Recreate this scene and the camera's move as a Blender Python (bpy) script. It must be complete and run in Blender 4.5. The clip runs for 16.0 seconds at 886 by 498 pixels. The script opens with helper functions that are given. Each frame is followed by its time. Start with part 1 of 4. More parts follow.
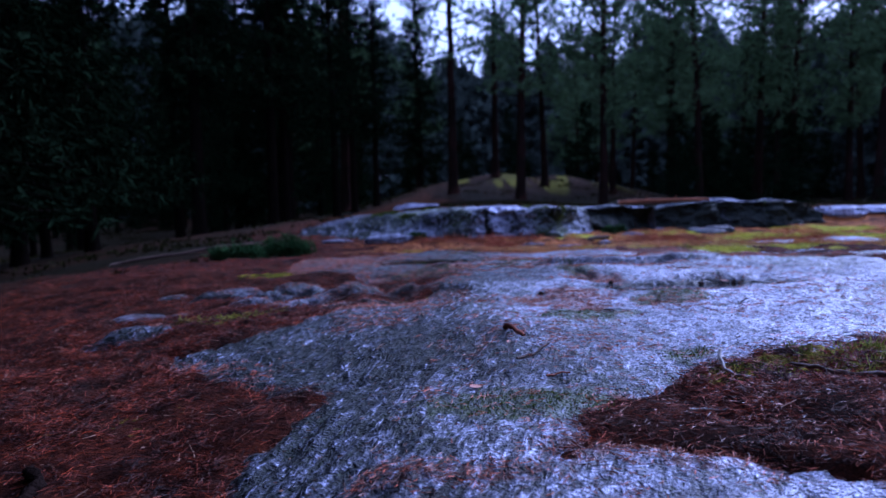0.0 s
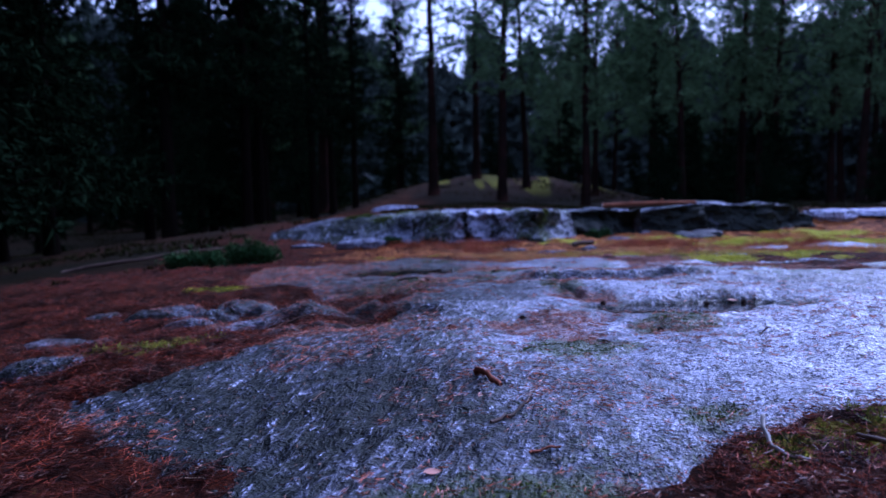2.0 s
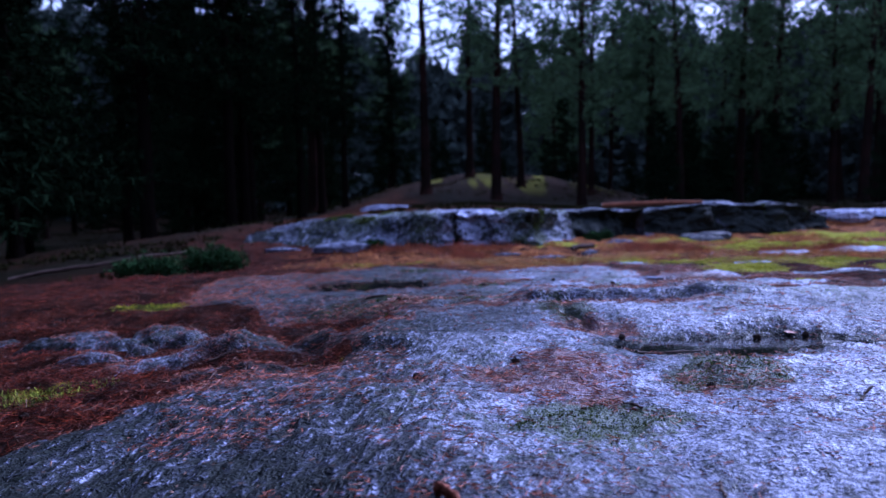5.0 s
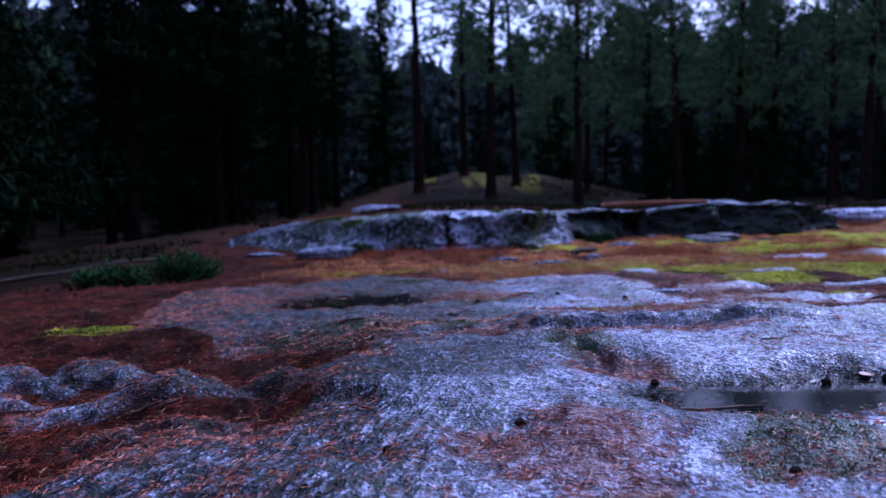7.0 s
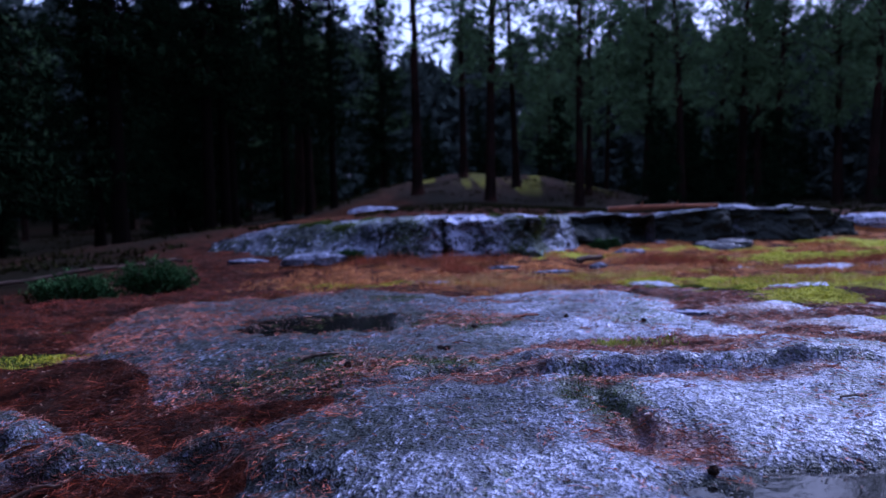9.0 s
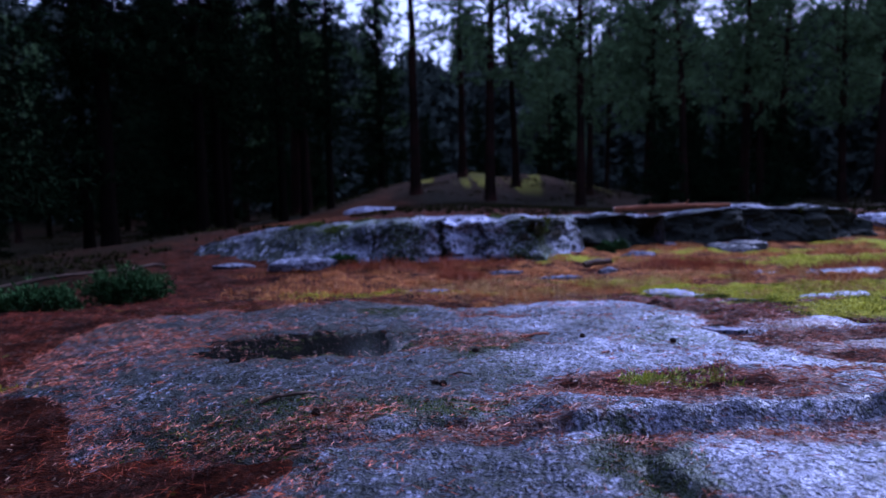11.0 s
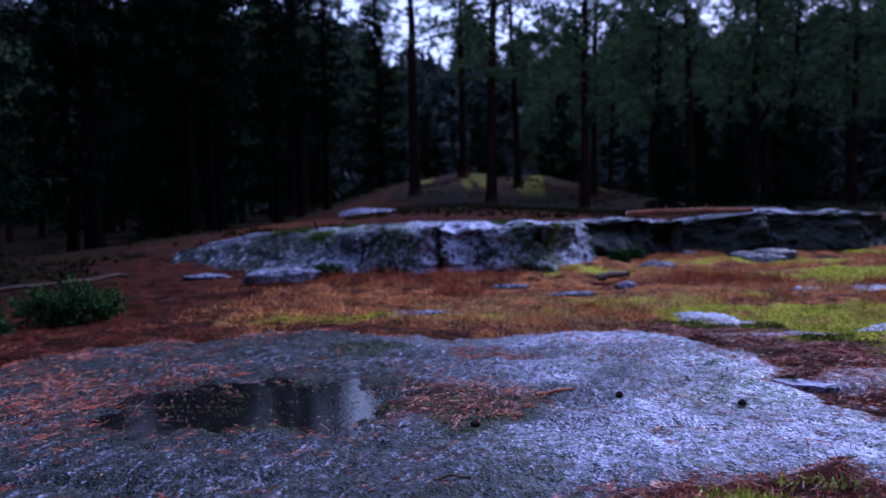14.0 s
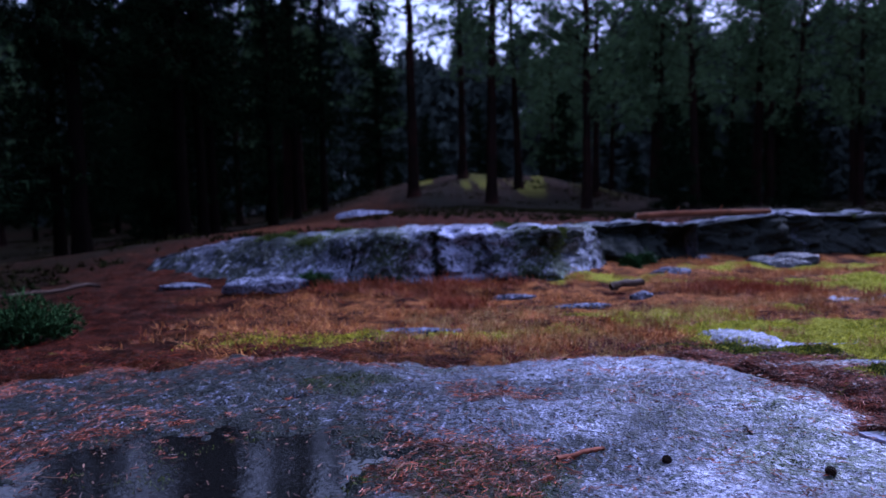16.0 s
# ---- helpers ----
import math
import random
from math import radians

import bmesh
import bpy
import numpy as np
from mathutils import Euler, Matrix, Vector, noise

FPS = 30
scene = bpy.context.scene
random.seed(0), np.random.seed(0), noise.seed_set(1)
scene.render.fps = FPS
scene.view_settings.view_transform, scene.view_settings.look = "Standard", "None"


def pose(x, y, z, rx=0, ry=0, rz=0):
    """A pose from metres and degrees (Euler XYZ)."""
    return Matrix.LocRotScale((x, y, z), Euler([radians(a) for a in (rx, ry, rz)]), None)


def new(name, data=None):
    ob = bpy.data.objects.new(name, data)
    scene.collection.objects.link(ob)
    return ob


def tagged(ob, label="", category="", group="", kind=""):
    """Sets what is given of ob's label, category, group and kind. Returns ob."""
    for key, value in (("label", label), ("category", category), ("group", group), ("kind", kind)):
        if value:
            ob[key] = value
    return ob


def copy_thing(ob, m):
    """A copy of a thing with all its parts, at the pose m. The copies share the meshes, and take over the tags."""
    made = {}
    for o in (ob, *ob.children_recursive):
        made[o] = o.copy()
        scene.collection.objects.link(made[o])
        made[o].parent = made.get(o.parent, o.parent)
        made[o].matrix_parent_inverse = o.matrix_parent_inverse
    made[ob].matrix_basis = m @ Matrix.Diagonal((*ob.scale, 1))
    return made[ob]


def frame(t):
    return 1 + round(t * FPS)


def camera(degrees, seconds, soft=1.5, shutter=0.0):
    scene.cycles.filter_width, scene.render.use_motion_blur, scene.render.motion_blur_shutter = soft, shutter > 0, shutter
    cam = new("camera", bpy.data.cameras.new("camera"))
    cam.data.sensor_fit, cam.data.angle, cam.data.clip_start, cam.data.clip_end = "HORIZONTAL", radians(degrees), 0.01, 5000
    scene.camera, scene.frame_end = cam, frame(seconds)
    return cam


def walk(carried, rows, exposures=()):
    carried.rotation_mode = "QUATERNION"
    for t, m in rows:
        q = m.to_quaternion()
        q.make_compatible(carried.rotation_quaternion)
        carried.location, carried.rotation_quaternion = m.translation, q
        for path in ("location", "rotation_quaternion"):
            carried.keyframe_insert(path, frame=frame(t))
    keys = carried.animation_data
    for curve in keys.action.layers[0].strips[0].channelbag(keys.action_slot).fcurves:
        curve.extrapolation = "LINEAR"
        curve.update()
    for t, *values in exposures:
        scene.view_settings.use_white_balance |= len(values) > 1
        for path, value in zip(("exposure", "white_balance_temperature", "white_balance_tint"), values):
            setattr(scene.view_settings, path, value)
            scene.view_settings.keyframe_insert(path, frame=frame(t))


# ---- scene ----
cam = camera(62.3, 16.0, soft=1.6)
# the wood stands well behind the plane of focus
cam.data.dof.use_dof, cam.data.dof.focus_distance, cam.data.dof.aperture_fstop = True, 2.5, 2.3
METRES, EYE, TILT, LEAN, TURN = 5.5, 0.8, -4.7, 1.3, 0.0
ROWS = [
    (0.0, 0.0, 0.0, 0.0, -0.0, 0.0, 0.0),
    (0.5, 0.0022, 0.029, 0.002, -0.49, -0.04, 0.06),
    (1.0, 0.0063, 0.0627, 0.0064, -0.98, 0.04, 0.09),
    (1.5, 0.0113, 0.0927, 0.0105, -1.24, 0.03, 0.15),
    (2.0, 0.0173, 0.1267, 0.0148, -1.41, 0.06, -0.02),
    (2.5, 0.0219, 0.1557, 0.0166, -1.48, 0.02, -0.01),
    (3.0, 0.0272, 0.1889, 0.0165, -1.55, -0.1, 0.14),
    (3.5, 0.0315, 0.2181, 0.0178, -1.57, -0.08, 0.13),
    (4.0, 0.0358, 0.2506, 0.0227, -1.59, -0.05, 0.01),
    (6.5, 0.052, 0.4089, 0.0388, -2.22, -0.01, 0.19),
    (7.0, 0.0549, 0.4422, 0.0444, -2.24, -0.12, 0.26),
    (7.5, 0.0583, 0.4717, 0.0481, -2.26, -0.06, 0.12),
    (8.0, 0.0625, 0.5059, 0.0505, -2.31, -0.12, 0.21),
    (8.5, 0.0659, 0.5358, 0.0547, -2.29, -0.01, 0.14),
    (9.0, 0.0692, 0.5686, 0.06, -2.28, -0.07, 0.04),
    (11.5, 0.0789, 0.7125, 0.0712, -2.34, -0.09, 0.24),
    (12.0, 0.0812, 0.7428, 0.0746, -2.33, -0.09, 0.07),
    (12.5, 0.0836, 0.7702, 0.0769, -2.33, -0.08, 0.12),
    (13.0, 0.0865, 0.8025, 0.0802, -2.3, 0.02, 0.08),
    (13.5, 0.0891, 0.8302, 0.0849, -2.31, 0.02, 0.11),
    (14.0, 0.0924, 0.8627, 0.0891, -2.28, -0.08, 0.0),
    (14.5, 0.0953, 0.8919, 0.0921, -2.3, 0.01, -0.01),
    (15.0, 0.098, 0.9262, 0.0931, -2.31, -0.01, 0.09),
    (15.5, 0.0998, 0.9559, 0.0949, -2.27, -0.06, 0.18),
    (16.0, 0.1021, 0.9885, 0.0987, -2.29, 0.03, 0.18),
]
walk(cam, [(t, pose(0, 0, EYE, TILT, LEAN, TURN) @ pose(METRES * x, METRES * y, METRES * z, 90 + pitch, roll, yaw)) for t, x, y, z, yaw, pitch, roll in ROWS],
     exposures=[(0.0, 1.32, 4340, 36), (8.0, 1.26, 4480, 37), (16.0, 1.17, 4600, 38)])

# ---- light ----
SUN_UP, SUN_ROUND = 36.0, 52.0
world = bpy.data.worlds.new("overcast_sky")
scene.world = world
world.use_nodes = True
wn = world.node_tree
sky = wn.nodes.new("ShaderNodeTexSky")
sky.sky_type = "NISHITA"
sky.sun_disc = False
sky.sun_elevation, sky.sun_rotation = radians(SUN_UP), radians(SUN_ROUND)
sky.air_density, sky.dust_density, sky.ozone_density = 1.0, 4.0, 1.0
wn.nodes["Background"].inputs["Strength"].default_value = 0.072
cloud = wn.nodes.new("ShaderNodeMix")
cloud.data_type = "RGBA"
cloud.inputs["Factor"].default_value = 0.7
cloud.inputs[7].default_value = (7.2, 7.4, 7.8, 1)
wn.links.new(sky.outputs["Color"], cloud.inputs[6])
wn.links.new(cloud.outputs[2], wn.nodes["Background"].inputs["Color"])
sun_data = bpy.data.lights.new("sun", "SUN")
sun_data.energy, sun_data.angle, sun_data.color = 2.1, radians(18), (1.0, 0.97, 0.94)
sun = new("sun", sun_data)
sun_way = Vector((math.sin(radians(SUN_ROUND)) * math.cos(radians(SUN_UP)), math.cos(radians(SUN_ROUND)) * math.cos(radians(SUN_UP)), math.sin(radians(SUN_UP))))
sun.matrix_world = Matrix.Translation((0, 0, 40)) @ sun_way.to_track_quat("Z", "Y").to_matrix().to_4x4()


# ---- materials ----
class Nodes:
    """A short way to write node materials."""

    def __init__(self, name):
        self.m = bpy.data.materials.new(name)
        self.m.use_nodes = True
        self.t = self.m.node_tree
        self.b = self.t.nodes["Principled BSDF"]
        self.co = self.t.nodes.new("ShaderNodeTexCoord").outputs["Object"]

    def put(self, socket, v):
        if hasattr(v, "is_linked"):
            self.t.links.new(v, socket)
        else:
            socket.default_value = v

    def mapped(self, scale=(1, 1, 1), turn=0.0):
        a, b = self.t.nodes.new("ShaderNodeMapping"), self.t.nodes.new("ShaderNodeMapping")
        a.inputs["Rotation"].default_value = (0, 0, radians(turn))
        b.inputs["Scale"].default_value = scale
        self.put(a.inputs["Vector"], self.co)
        self.put(b.inputs["Vector"], a.outputs["Vector"])
        return b.outputs["Vector"]

    def noise(self, scale, detail=4.0, rough=0.6, warp=0.0, co=None):
        n = self.t.nodes.new("ShaderNodeTexNoise")
        self.put(n.inputs["Vector"], co or self.co)
        n.inputs["Scale"].default_value, n.inputs["Detail"].default_value = scale, detail
        n.inputs["Roughness"].default_value, n.inputs["Distortion"].default_value = rough, warp
        return n.outputs["Fac"]

    def cells(self, scale, co=None, out="Distance", rand=1.0):
        n = self.t.nodes.new("ShaderNodeTexVoronoi")
        self.put(n.inputs["Vector"], co or self.co)
        n.inputs["Scale"].default_value, n.inputs["Randomness"].default_value = scale, rand
        return n.outputs[out]

    def ramp(self, v, *stops):
        n = self.t.nodes.new("ShaderNodeValToRGB")
        e = n.color_ramp.elements
        while len(e) < len(stops):
            e.new(0.5)
        for k, (p, c) in zip(e, stops):
            k.position = p
            k.color = (c, c, c, 1) if isinstance(c, (int, float)) else (*c, 1)
        self.put(n.inputs["Fac"], v)
        return n.outputs["Color"]

    def mix(self, f, a, b, how="MIX"):
        n = self.t.nodes.new("ShaderNodeMix")
        n.data_type, n.blend_type, n.clamp_factor = "RGBA", how, True
        for s, v in ((n.inputs["Factor"], f), (n.inputs[6], a), (n.inputs[7], b)):
            self.put(s, (*v, 1) if isinstance(v, tuple) else v)
        return n.outputs[2]

    def sum(self, a, b, how="ADD"):
        n = self.t.nodes.new("ShaderNodeMath")
        n.operation = how
        self.put(n.inputs[0], a), self.put(n.inputs[1], b)
        return n.outputs[0]

    def attr(self, name):
        n = self.t.nodes.new("ShaderNodeAttribute")
        n.attribute_name = name
        return n.outputs["Fac"]

    def random(self, island=False):
        if island:
            return self.t.nodes.new("ShaderNodeNewGeometry").outputs["Random Per Island"]
        return self.t.nodes.new("ShaderNodeObjectInfo").outputs["Random"]

    def bump(self, height, strength=0.5, distance=0.01, after=None):
        n = self.t.nodes.new("ShaderNodeBump")
        n.inputs["Strength"].default_value, n.inputs["Distance"].default_value = strength, distance
        self.put(n.inputs["Height"], height)
        if after:
            self.put(n.inputs["Normal"], after)
        return n.outputs["Normal"]

    def done(self, color, rough=0.8, normal=None, **more):
        self.put(self.b.inputs["Base Color"], (*color, 1) if isinstance(color, tuple) else color)
        self.put(self.b.inputs["Roughness"], rough)
        if normal:
            self.put(self.b.inputs["Normal"], normal)
        more.setdefault("Specular_IOR_Level", 0.12)
        for k, v in more.items():
            self.put(self.b.inputs[k.replace("_", " ")], v)
        return self.m


def rock_material(name, light=1.0, lichen=0.5, green=0.4, wet=0.0, size=1.0, grit=1.0, shine=1.0):
    """size: how coarse the pattern is; grit: how strongly the fine grain shows."""
    n = Nodes(name)
    grain = n.noise(100 / size, 2, 0.5, 0.5)
    streak = n.noise(36 / size, 2, 0.5, 0.6, n.mapped((1.0, 0.27, 1.0), 21))
    mottle = n.noise(44 / size, 2.5, 0.55, 0.7)
    broad = n.noise(1.6, 4, 0.6, 0.4)
    c = n.ramp(broad, (0.32, (0.13 * light, 0.137 * light, 0.2 * light)), (0.66, (0.415 * light, 0.43 * light, 0.585 * light)))
    worn = n.ramp(n.noise(2.6, 5, 0.65, 0.6), (0.4, 0.7 * grit), (0.6, 1.0 * grit))
    furrow = n.sum(n.sum(n.attr("furrow"), 0.95, "MULTIPLY"), 0.06, "ADD")
    c = n.mix(furrow, c, n.ramp(streak, (0.43, 0.03), (0.51, 0.5), (0.6, 1.5)), "MULTIPLY")
    c = n.mix(n.sum(worn, 0.6, "MULTIPLY"), c, n.ramp(grain, (0.38, 0.2), (0.49, 1.0), (0.62, 1.25)), "MULTIPLY")
    c = n.mix(n.sum(worn, 0.9, "MULTIPLY"), c, n.ramp(mottle, (0.4, 0.12), (0.48, 0.95), (0.62, 1.15)), "MULTIPLY")
    patch = n.noise(7 / size, 4, 0.65, 1.0)
    c = n.mix(0.7, c, n.ramp(patch, (0.36, 0.3), (0.5, 1.0), (0.66, 1.12)), "MULTIPLY")
    spots = n.ramp(n.sum(n.cells(26, n.mapped((1, 1, 1), 20)), n.noise(7, 4, 0.6), "ADD"), (0.62, 1.0), (0.74, 0.0))
    c = n.mix(n.sum(spots, lichen, "MULTIPLY"), c, (0.38, 0.43, 0.5))
    dark = n.ramp(n.noise(16, 5, 0.7, 1.4), (0.55, 0.0), (0.62, 1.0))
    c = n.mix(n.sum(dark, 0.85, "MULTIPLY"), c, (0.022, 0.026, 0.03))
    speck = n.ramp(n.noise(80 / size, 2, 0.5, 0.8), (0.55, 0.0), (0.61, 1.0))
    c = n.mix(n.sum(speck, 0.92, "MULTIPLY"), c, (0.02, 0.023, 0.028))
    moss = n.ramp(n.sum(n.noise(28, 5, 0.7, 0.8), n.sum(n.attr("moss"), 0.36, "MULTIPLY"), "ADD"), (0.6, 0.0), (0.72, 1.0))
    c = n.mix(n.sum(moss, green, "MULTIPLY"), c, n.mix(n.noise(60), (0.014, 0.022, 0.008), (0.06, 0.09, 0.016)))
    litter = n.ramp(n.sum(n.noise(24, 6, 0.8, 0.4), n.sum(n.attr("litter"), 0.23, "MULTIPLY"), "ADD"), (0.66, 0.0), (0.8, 1.0))
    c = n.mix(n.sum(litter, 0.6, "MULTIPLY"), c, n.mix(n.noise(70), (0.05, 0.02, 0.014), (0.26, 0.075, 0.045)))
    # wetness and algae, plus slab and overhang shade put into this darkening
    damp_shade = n.sum(n.attr("wet"), wet, "ADD")
    c = n.mix(n.sum(damp_shade, 0.7, "MULTIPLY"), c, n.mix(1.0, c, (0.3, 0.31, 0.33), "MULTIPLY"))
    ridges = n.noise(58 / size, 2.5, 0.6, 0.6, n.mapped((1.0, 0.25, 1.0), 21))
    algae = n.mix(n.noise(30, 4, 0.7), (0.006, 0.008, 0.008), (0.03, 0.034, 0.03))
    c = n.mix(n.sum(n.sum(damp_shade, n.ramp(n.sum(ridges, n.sum(grain, 0.35, "MULTIPLY"), "ADD"), (0.69, 1.0), (0.83, 0.1)), "MULTIPLY"), 0.97, "MULTIPLY"), c, algae)
    r = n.sum(n.ramp(n.noise(14, 5, 0.7), (0.3, 0.6 - 0.22 * shine), (0.7, 0.85 - 0.2 * shine)), n.sum(damp_shade, -0.13 * shine, "MULTIPLY"), "ADD")
    h = n.sum(n.sum(n.sum(n.sum(streak, n.sum(ridges, 0.5, "MULTIPLY"), "ADD"), n.sum(n.sum(furrow, 1.3, "MULTIPLY"), 0.15, "ADD"), "MULTIPLY"), n.sum(mottle, 0.7, "MULTIPLY"), "ADD"), n.sum(n.noise(14, 4, 0.6), n.sum(grain, 0.7, "MULTIPLY"), "ADD"), "ADD")
    return n.done(c, r, n.bump(h, 1.0, 0.024), Specular_IOR_Level=n.sum(n.ramp(damp_shade, (0.1, 0.03 + 0.2 * shine), (0.8, 0.02 + 0.04 * shine)), 1.0, "MULTIPLY"))


def ground_material():
    n = Nodes("needle_litter_ground")
    strand = n.noise(55, 6, 0.8, 1.5, n.mapped((1.0, 0.35, 1.0), 30))
    strand2 = n.noise(55, 6, 0.8, 1.5, n.mapped((0.35, 1.0, 1.0), 10))
    c = n.mix(n.noise(14, 4), n.ramp(strand, (0.38, (0.006, 0.003, 0.003)), (0.5, (0.04, 0.011, 0.007)), (0.62, (0.11, 0.027, 0.01))),
              n.ramp(strand2, (0.38, (0.005, 0.003, 0.003)), (0.5, (0.045, 0.013, 0.008)), (0.62, (0.12, 0.03, 0.012))))
    earth = n.ramp(n.noise(3.2, 5, 0.65), (0.48, 0.0), (0.68, 0.55))
    c = n.mix(1.0, c, n.ramp(n.noise(4.5, 4, 0.65), (0.38, 0.25), (0.6, 1.0)), "MULTIPLY")
    c = n.mix(earth, c, n.mix(n.noise(80), (0.012, 0.009, 0.008), (0.05, 0.03, 0.022)))
    dry = n.sum(n.attr("dry"), n.ramp(n.noise(3.5, 5, 0.65), (0.42, 0.0), (0.6, 0.9)), "MULTIPLY")
    c = n.mix(dry, c, n.ramp(n.noise(40, 5, 0.8, 0, n.mapped((1, 0.4, 1))), (0.3, (0.1, 0.03, 0.012)), (0.7, (0.5, 0.2, 0.055))))
    g = n.ramp(n.sum(n.noise(9, 6, 0.75), n.attr("green"), "ADD"), (0.82, 0.0), (1.05, 1.0))
    c = n.mix(g, c, n.ramp(n.noise(50, 5, 0.75), (0.3, (0.08, 0.09, 0.008)), (0.7, (0.4, 0.38, 0.025))))
    # under the trees the floor turns near black: canopy shade put into the colour
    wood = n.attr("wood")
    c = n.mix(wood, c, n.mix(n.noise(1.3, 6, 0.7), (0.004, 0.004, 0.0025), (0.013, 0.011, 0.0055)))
    h = n.sum(n.sum(strand, strand2, "ADD"), n.noise(12, 5), "ADD")
    return n.done(c, 0.85, n.bump(h, 1.0, 0.02), Specular_IOR_Level=0.02)


def needle_material(name, a, b, rough=0.6, body=0.4, wear=0.4, gloss=0.12):
    n = Nodes(name)
    patchy = n.ramp(n.noise(4.5, 4, 0.65), (0.38, (1 - wear) * 1.0), (0.6, 1.0))
    return n.done(n.mix(1.0, patchy, n.ramp(n.random(True), (0.0, a), (0.6, tuple((1 - body) * p + body * q for p, q in zip(a, b))), (1.0, b)), "MULTIPLY"), rough, Specular_IOR_Level=gloss)


def leaf_material(name, a, b):
    n = Nodes(name)
    c = n.mix(n.random(True), a, b)
    c = n.mix(n.ramp(n.noise(1.2, 3), (0.35, 0.0), (0.65, 0.6)), c, tuple(0.55 * v for v in a))
    return n.done(c, 0.9, Specular_IOR_Level=0.0)


def bark_material(name, low, high):
    n = Nodes(name)
    plates = n.cells(9, n.mapped((1.0, 1.0, 0.3)))
    c = n.mix(n.ramp(plates, (0.05, 0.0), (0.35, 1.0)), tuple(0.3 * v for v in low), low)
    c = n.mix(n.ramp(n.noise(0.35, 3), (0.45, 0.0), (0.6, 1.0)), c, high)
    c = n.mix(0.6, c, n.ramp(n.noise(30, 5), (0.3, 0.5), (0.7, 1.4)), "MULTIPLY")
    return n.done(c, 0.9, n.bump(n.sum(plates, n.noise(40, 4), "ADD"), 0.8, 0.03), Specular_IOR_Level=0.0)


def wood_material(name, a, b, rough=0.75):
    n = Nodes(name)
    g = n.noise(30, 5, 0.7, 0.4, n.mapped((0.08, 1.0, 1.0)))
    c = n.mix(g, a, b)
    c = n.mix(n.ramp(n.noise(5, 5), (0.5, 0.0), (0.7, 0.7)), c, tuple(0.3 * v for v in a))
    return n.done(c, rough, n.bump(g, 0.6, 0.004))


def water_material():
    n = Nodes("still_water")
    return n.done((0.006, 0.006, 0.006), 0.02, n.bump(n.noise(26, 3), 0.09, 0.01), IOR=1.33, Specular_IOR_Level=0.5)


M_SLAB = rock_material("wet_granite", 1.52, 0.2, 0.85)
M_ROCK = rock_material("lichen_granite", 1.4, 0.12, 0.95, 0.1, 5.0, 0.3, 0.15)
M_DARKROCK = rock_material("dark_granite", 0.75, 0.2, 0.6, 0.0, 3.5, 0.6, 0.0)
M_BLACKROCK = rock_material("black_wet_stone", 0.28, 0.1, 0.5, 0.3, 3.5, 0.6, 0.6)
M_GROUND = ground_material()
M_NEEDLE = needle_material("fallen_needles", (0.018, 0.004, 0.003), (0.32, 0.055, 0.018), 0.55, 0.18, 0.85, 0.06)
M_RUST = needle_material("rusty_needles", (0.04, 0.01, 0.006), (0.6, 0.14, 0.055), 0.45, 0.32, 0.45, 0.22)
M_PALE = needle_material("pale_needles", (0.16, 0.08, 0.05), (0.36, 0.22, 0.15))
M_GRASS = needle_material("green_grass", (0.12, 0.18, 0.012), (0.5, 0.56, 0.04))
M_TURF = needle_material("yellow_green_moss", (0.22, 0.22, 0.01), (0.72, 0.7, 0.025), 0.9)
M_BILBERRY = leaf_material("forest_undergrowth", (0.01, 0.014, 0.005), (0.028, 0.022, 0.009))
M_MOSS = needle_material("moss", (0.03, 0.05, 0.008), (0.14, 0.18, 0.02), 0.9)
M_HAY = needle_material("dry_grass", (0.22, 0.05, 0.02), (0.85, 0.38, 0.1), 0.6, 0.55, 0.6)
M_HEATH = needle_material("dry_heather", (0.17, 0.042, 0.02), (0.5, 0.15, 0.055))
M_PINE = leaf_material("pine_needles", (0.056, 0.09, 0.044), (0.12, 0.185, 0.075))
# near-black needles: the shade inside the wood is put into their colour
M_SPRUCE_SHADE = leaf_material("shaded_spruce_needles", (0.004, 0.008, 0.004), (0.009, 0.016, 0.007))
# the haze of distance is mixed into this paler needle colour
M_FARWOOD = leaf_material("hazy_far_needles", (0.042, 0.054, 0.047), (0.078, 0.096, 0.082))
M_SHRUB = leaf_material("shrub_leaves", (0.02, 0.05, 0.018), (0.045, 0.09, 0.03))
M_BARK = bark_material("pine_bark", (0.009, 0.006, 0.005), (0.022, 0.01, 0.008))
# this bark likewise carries the wood's shade in its colour
M_DARKBARK = bark_material("shaded_spruce_bark", (0.004, 0.003, 0.0025), (0.005, 0.0035, 0.003))
M_LOG = wood_material("weathered_log", (0.06, 0.02, 0.01), (0.26, 0.09, 0.04))
M_TWIG = wood_material("dark_twig", (0.03, 0.02, 0.016), (0.1, 0.065, 0.05))
M_GREYWOOD = wood_material("grey_root", (0.16, 0.145, 0.14), (0.36, 0.34, 0.32))
M_REDBARK = wood_material("red_bark_chip", (0.05, 0.018, 0.012), (0.3, 0.09, 0.045))
M_CONE = needle_material("pine_cone_scales", (0.02, 0.013, 0.01), (0.07, 0.04, 0.028), 0.7)
M_STRAW = needle_material("pale_straw", (0.28, 0.14, 0.04), (0.7, 0.46, 0.16))
M_FLAKE = needle_material("bark_flakes", (0.012, 0.009, 0.008), (0.3, 0.17, 0.12), 0.8)
M_LEAF = needle_material("fallen_leaf", (0.4, 0.2, 0.15), (0.5, 0.26, 0.2), 0.5)
M_WATER = water_material()

# ---- the lie of the land ----
RNG = np.random.RandomState(7)
GRID = np.random.RandomState(3).rand(256, 256)
FLAT = GRID.ravel()


def smooth(a, b, v):
    u = np.clip((v - a) / (b - a), 0, 1)
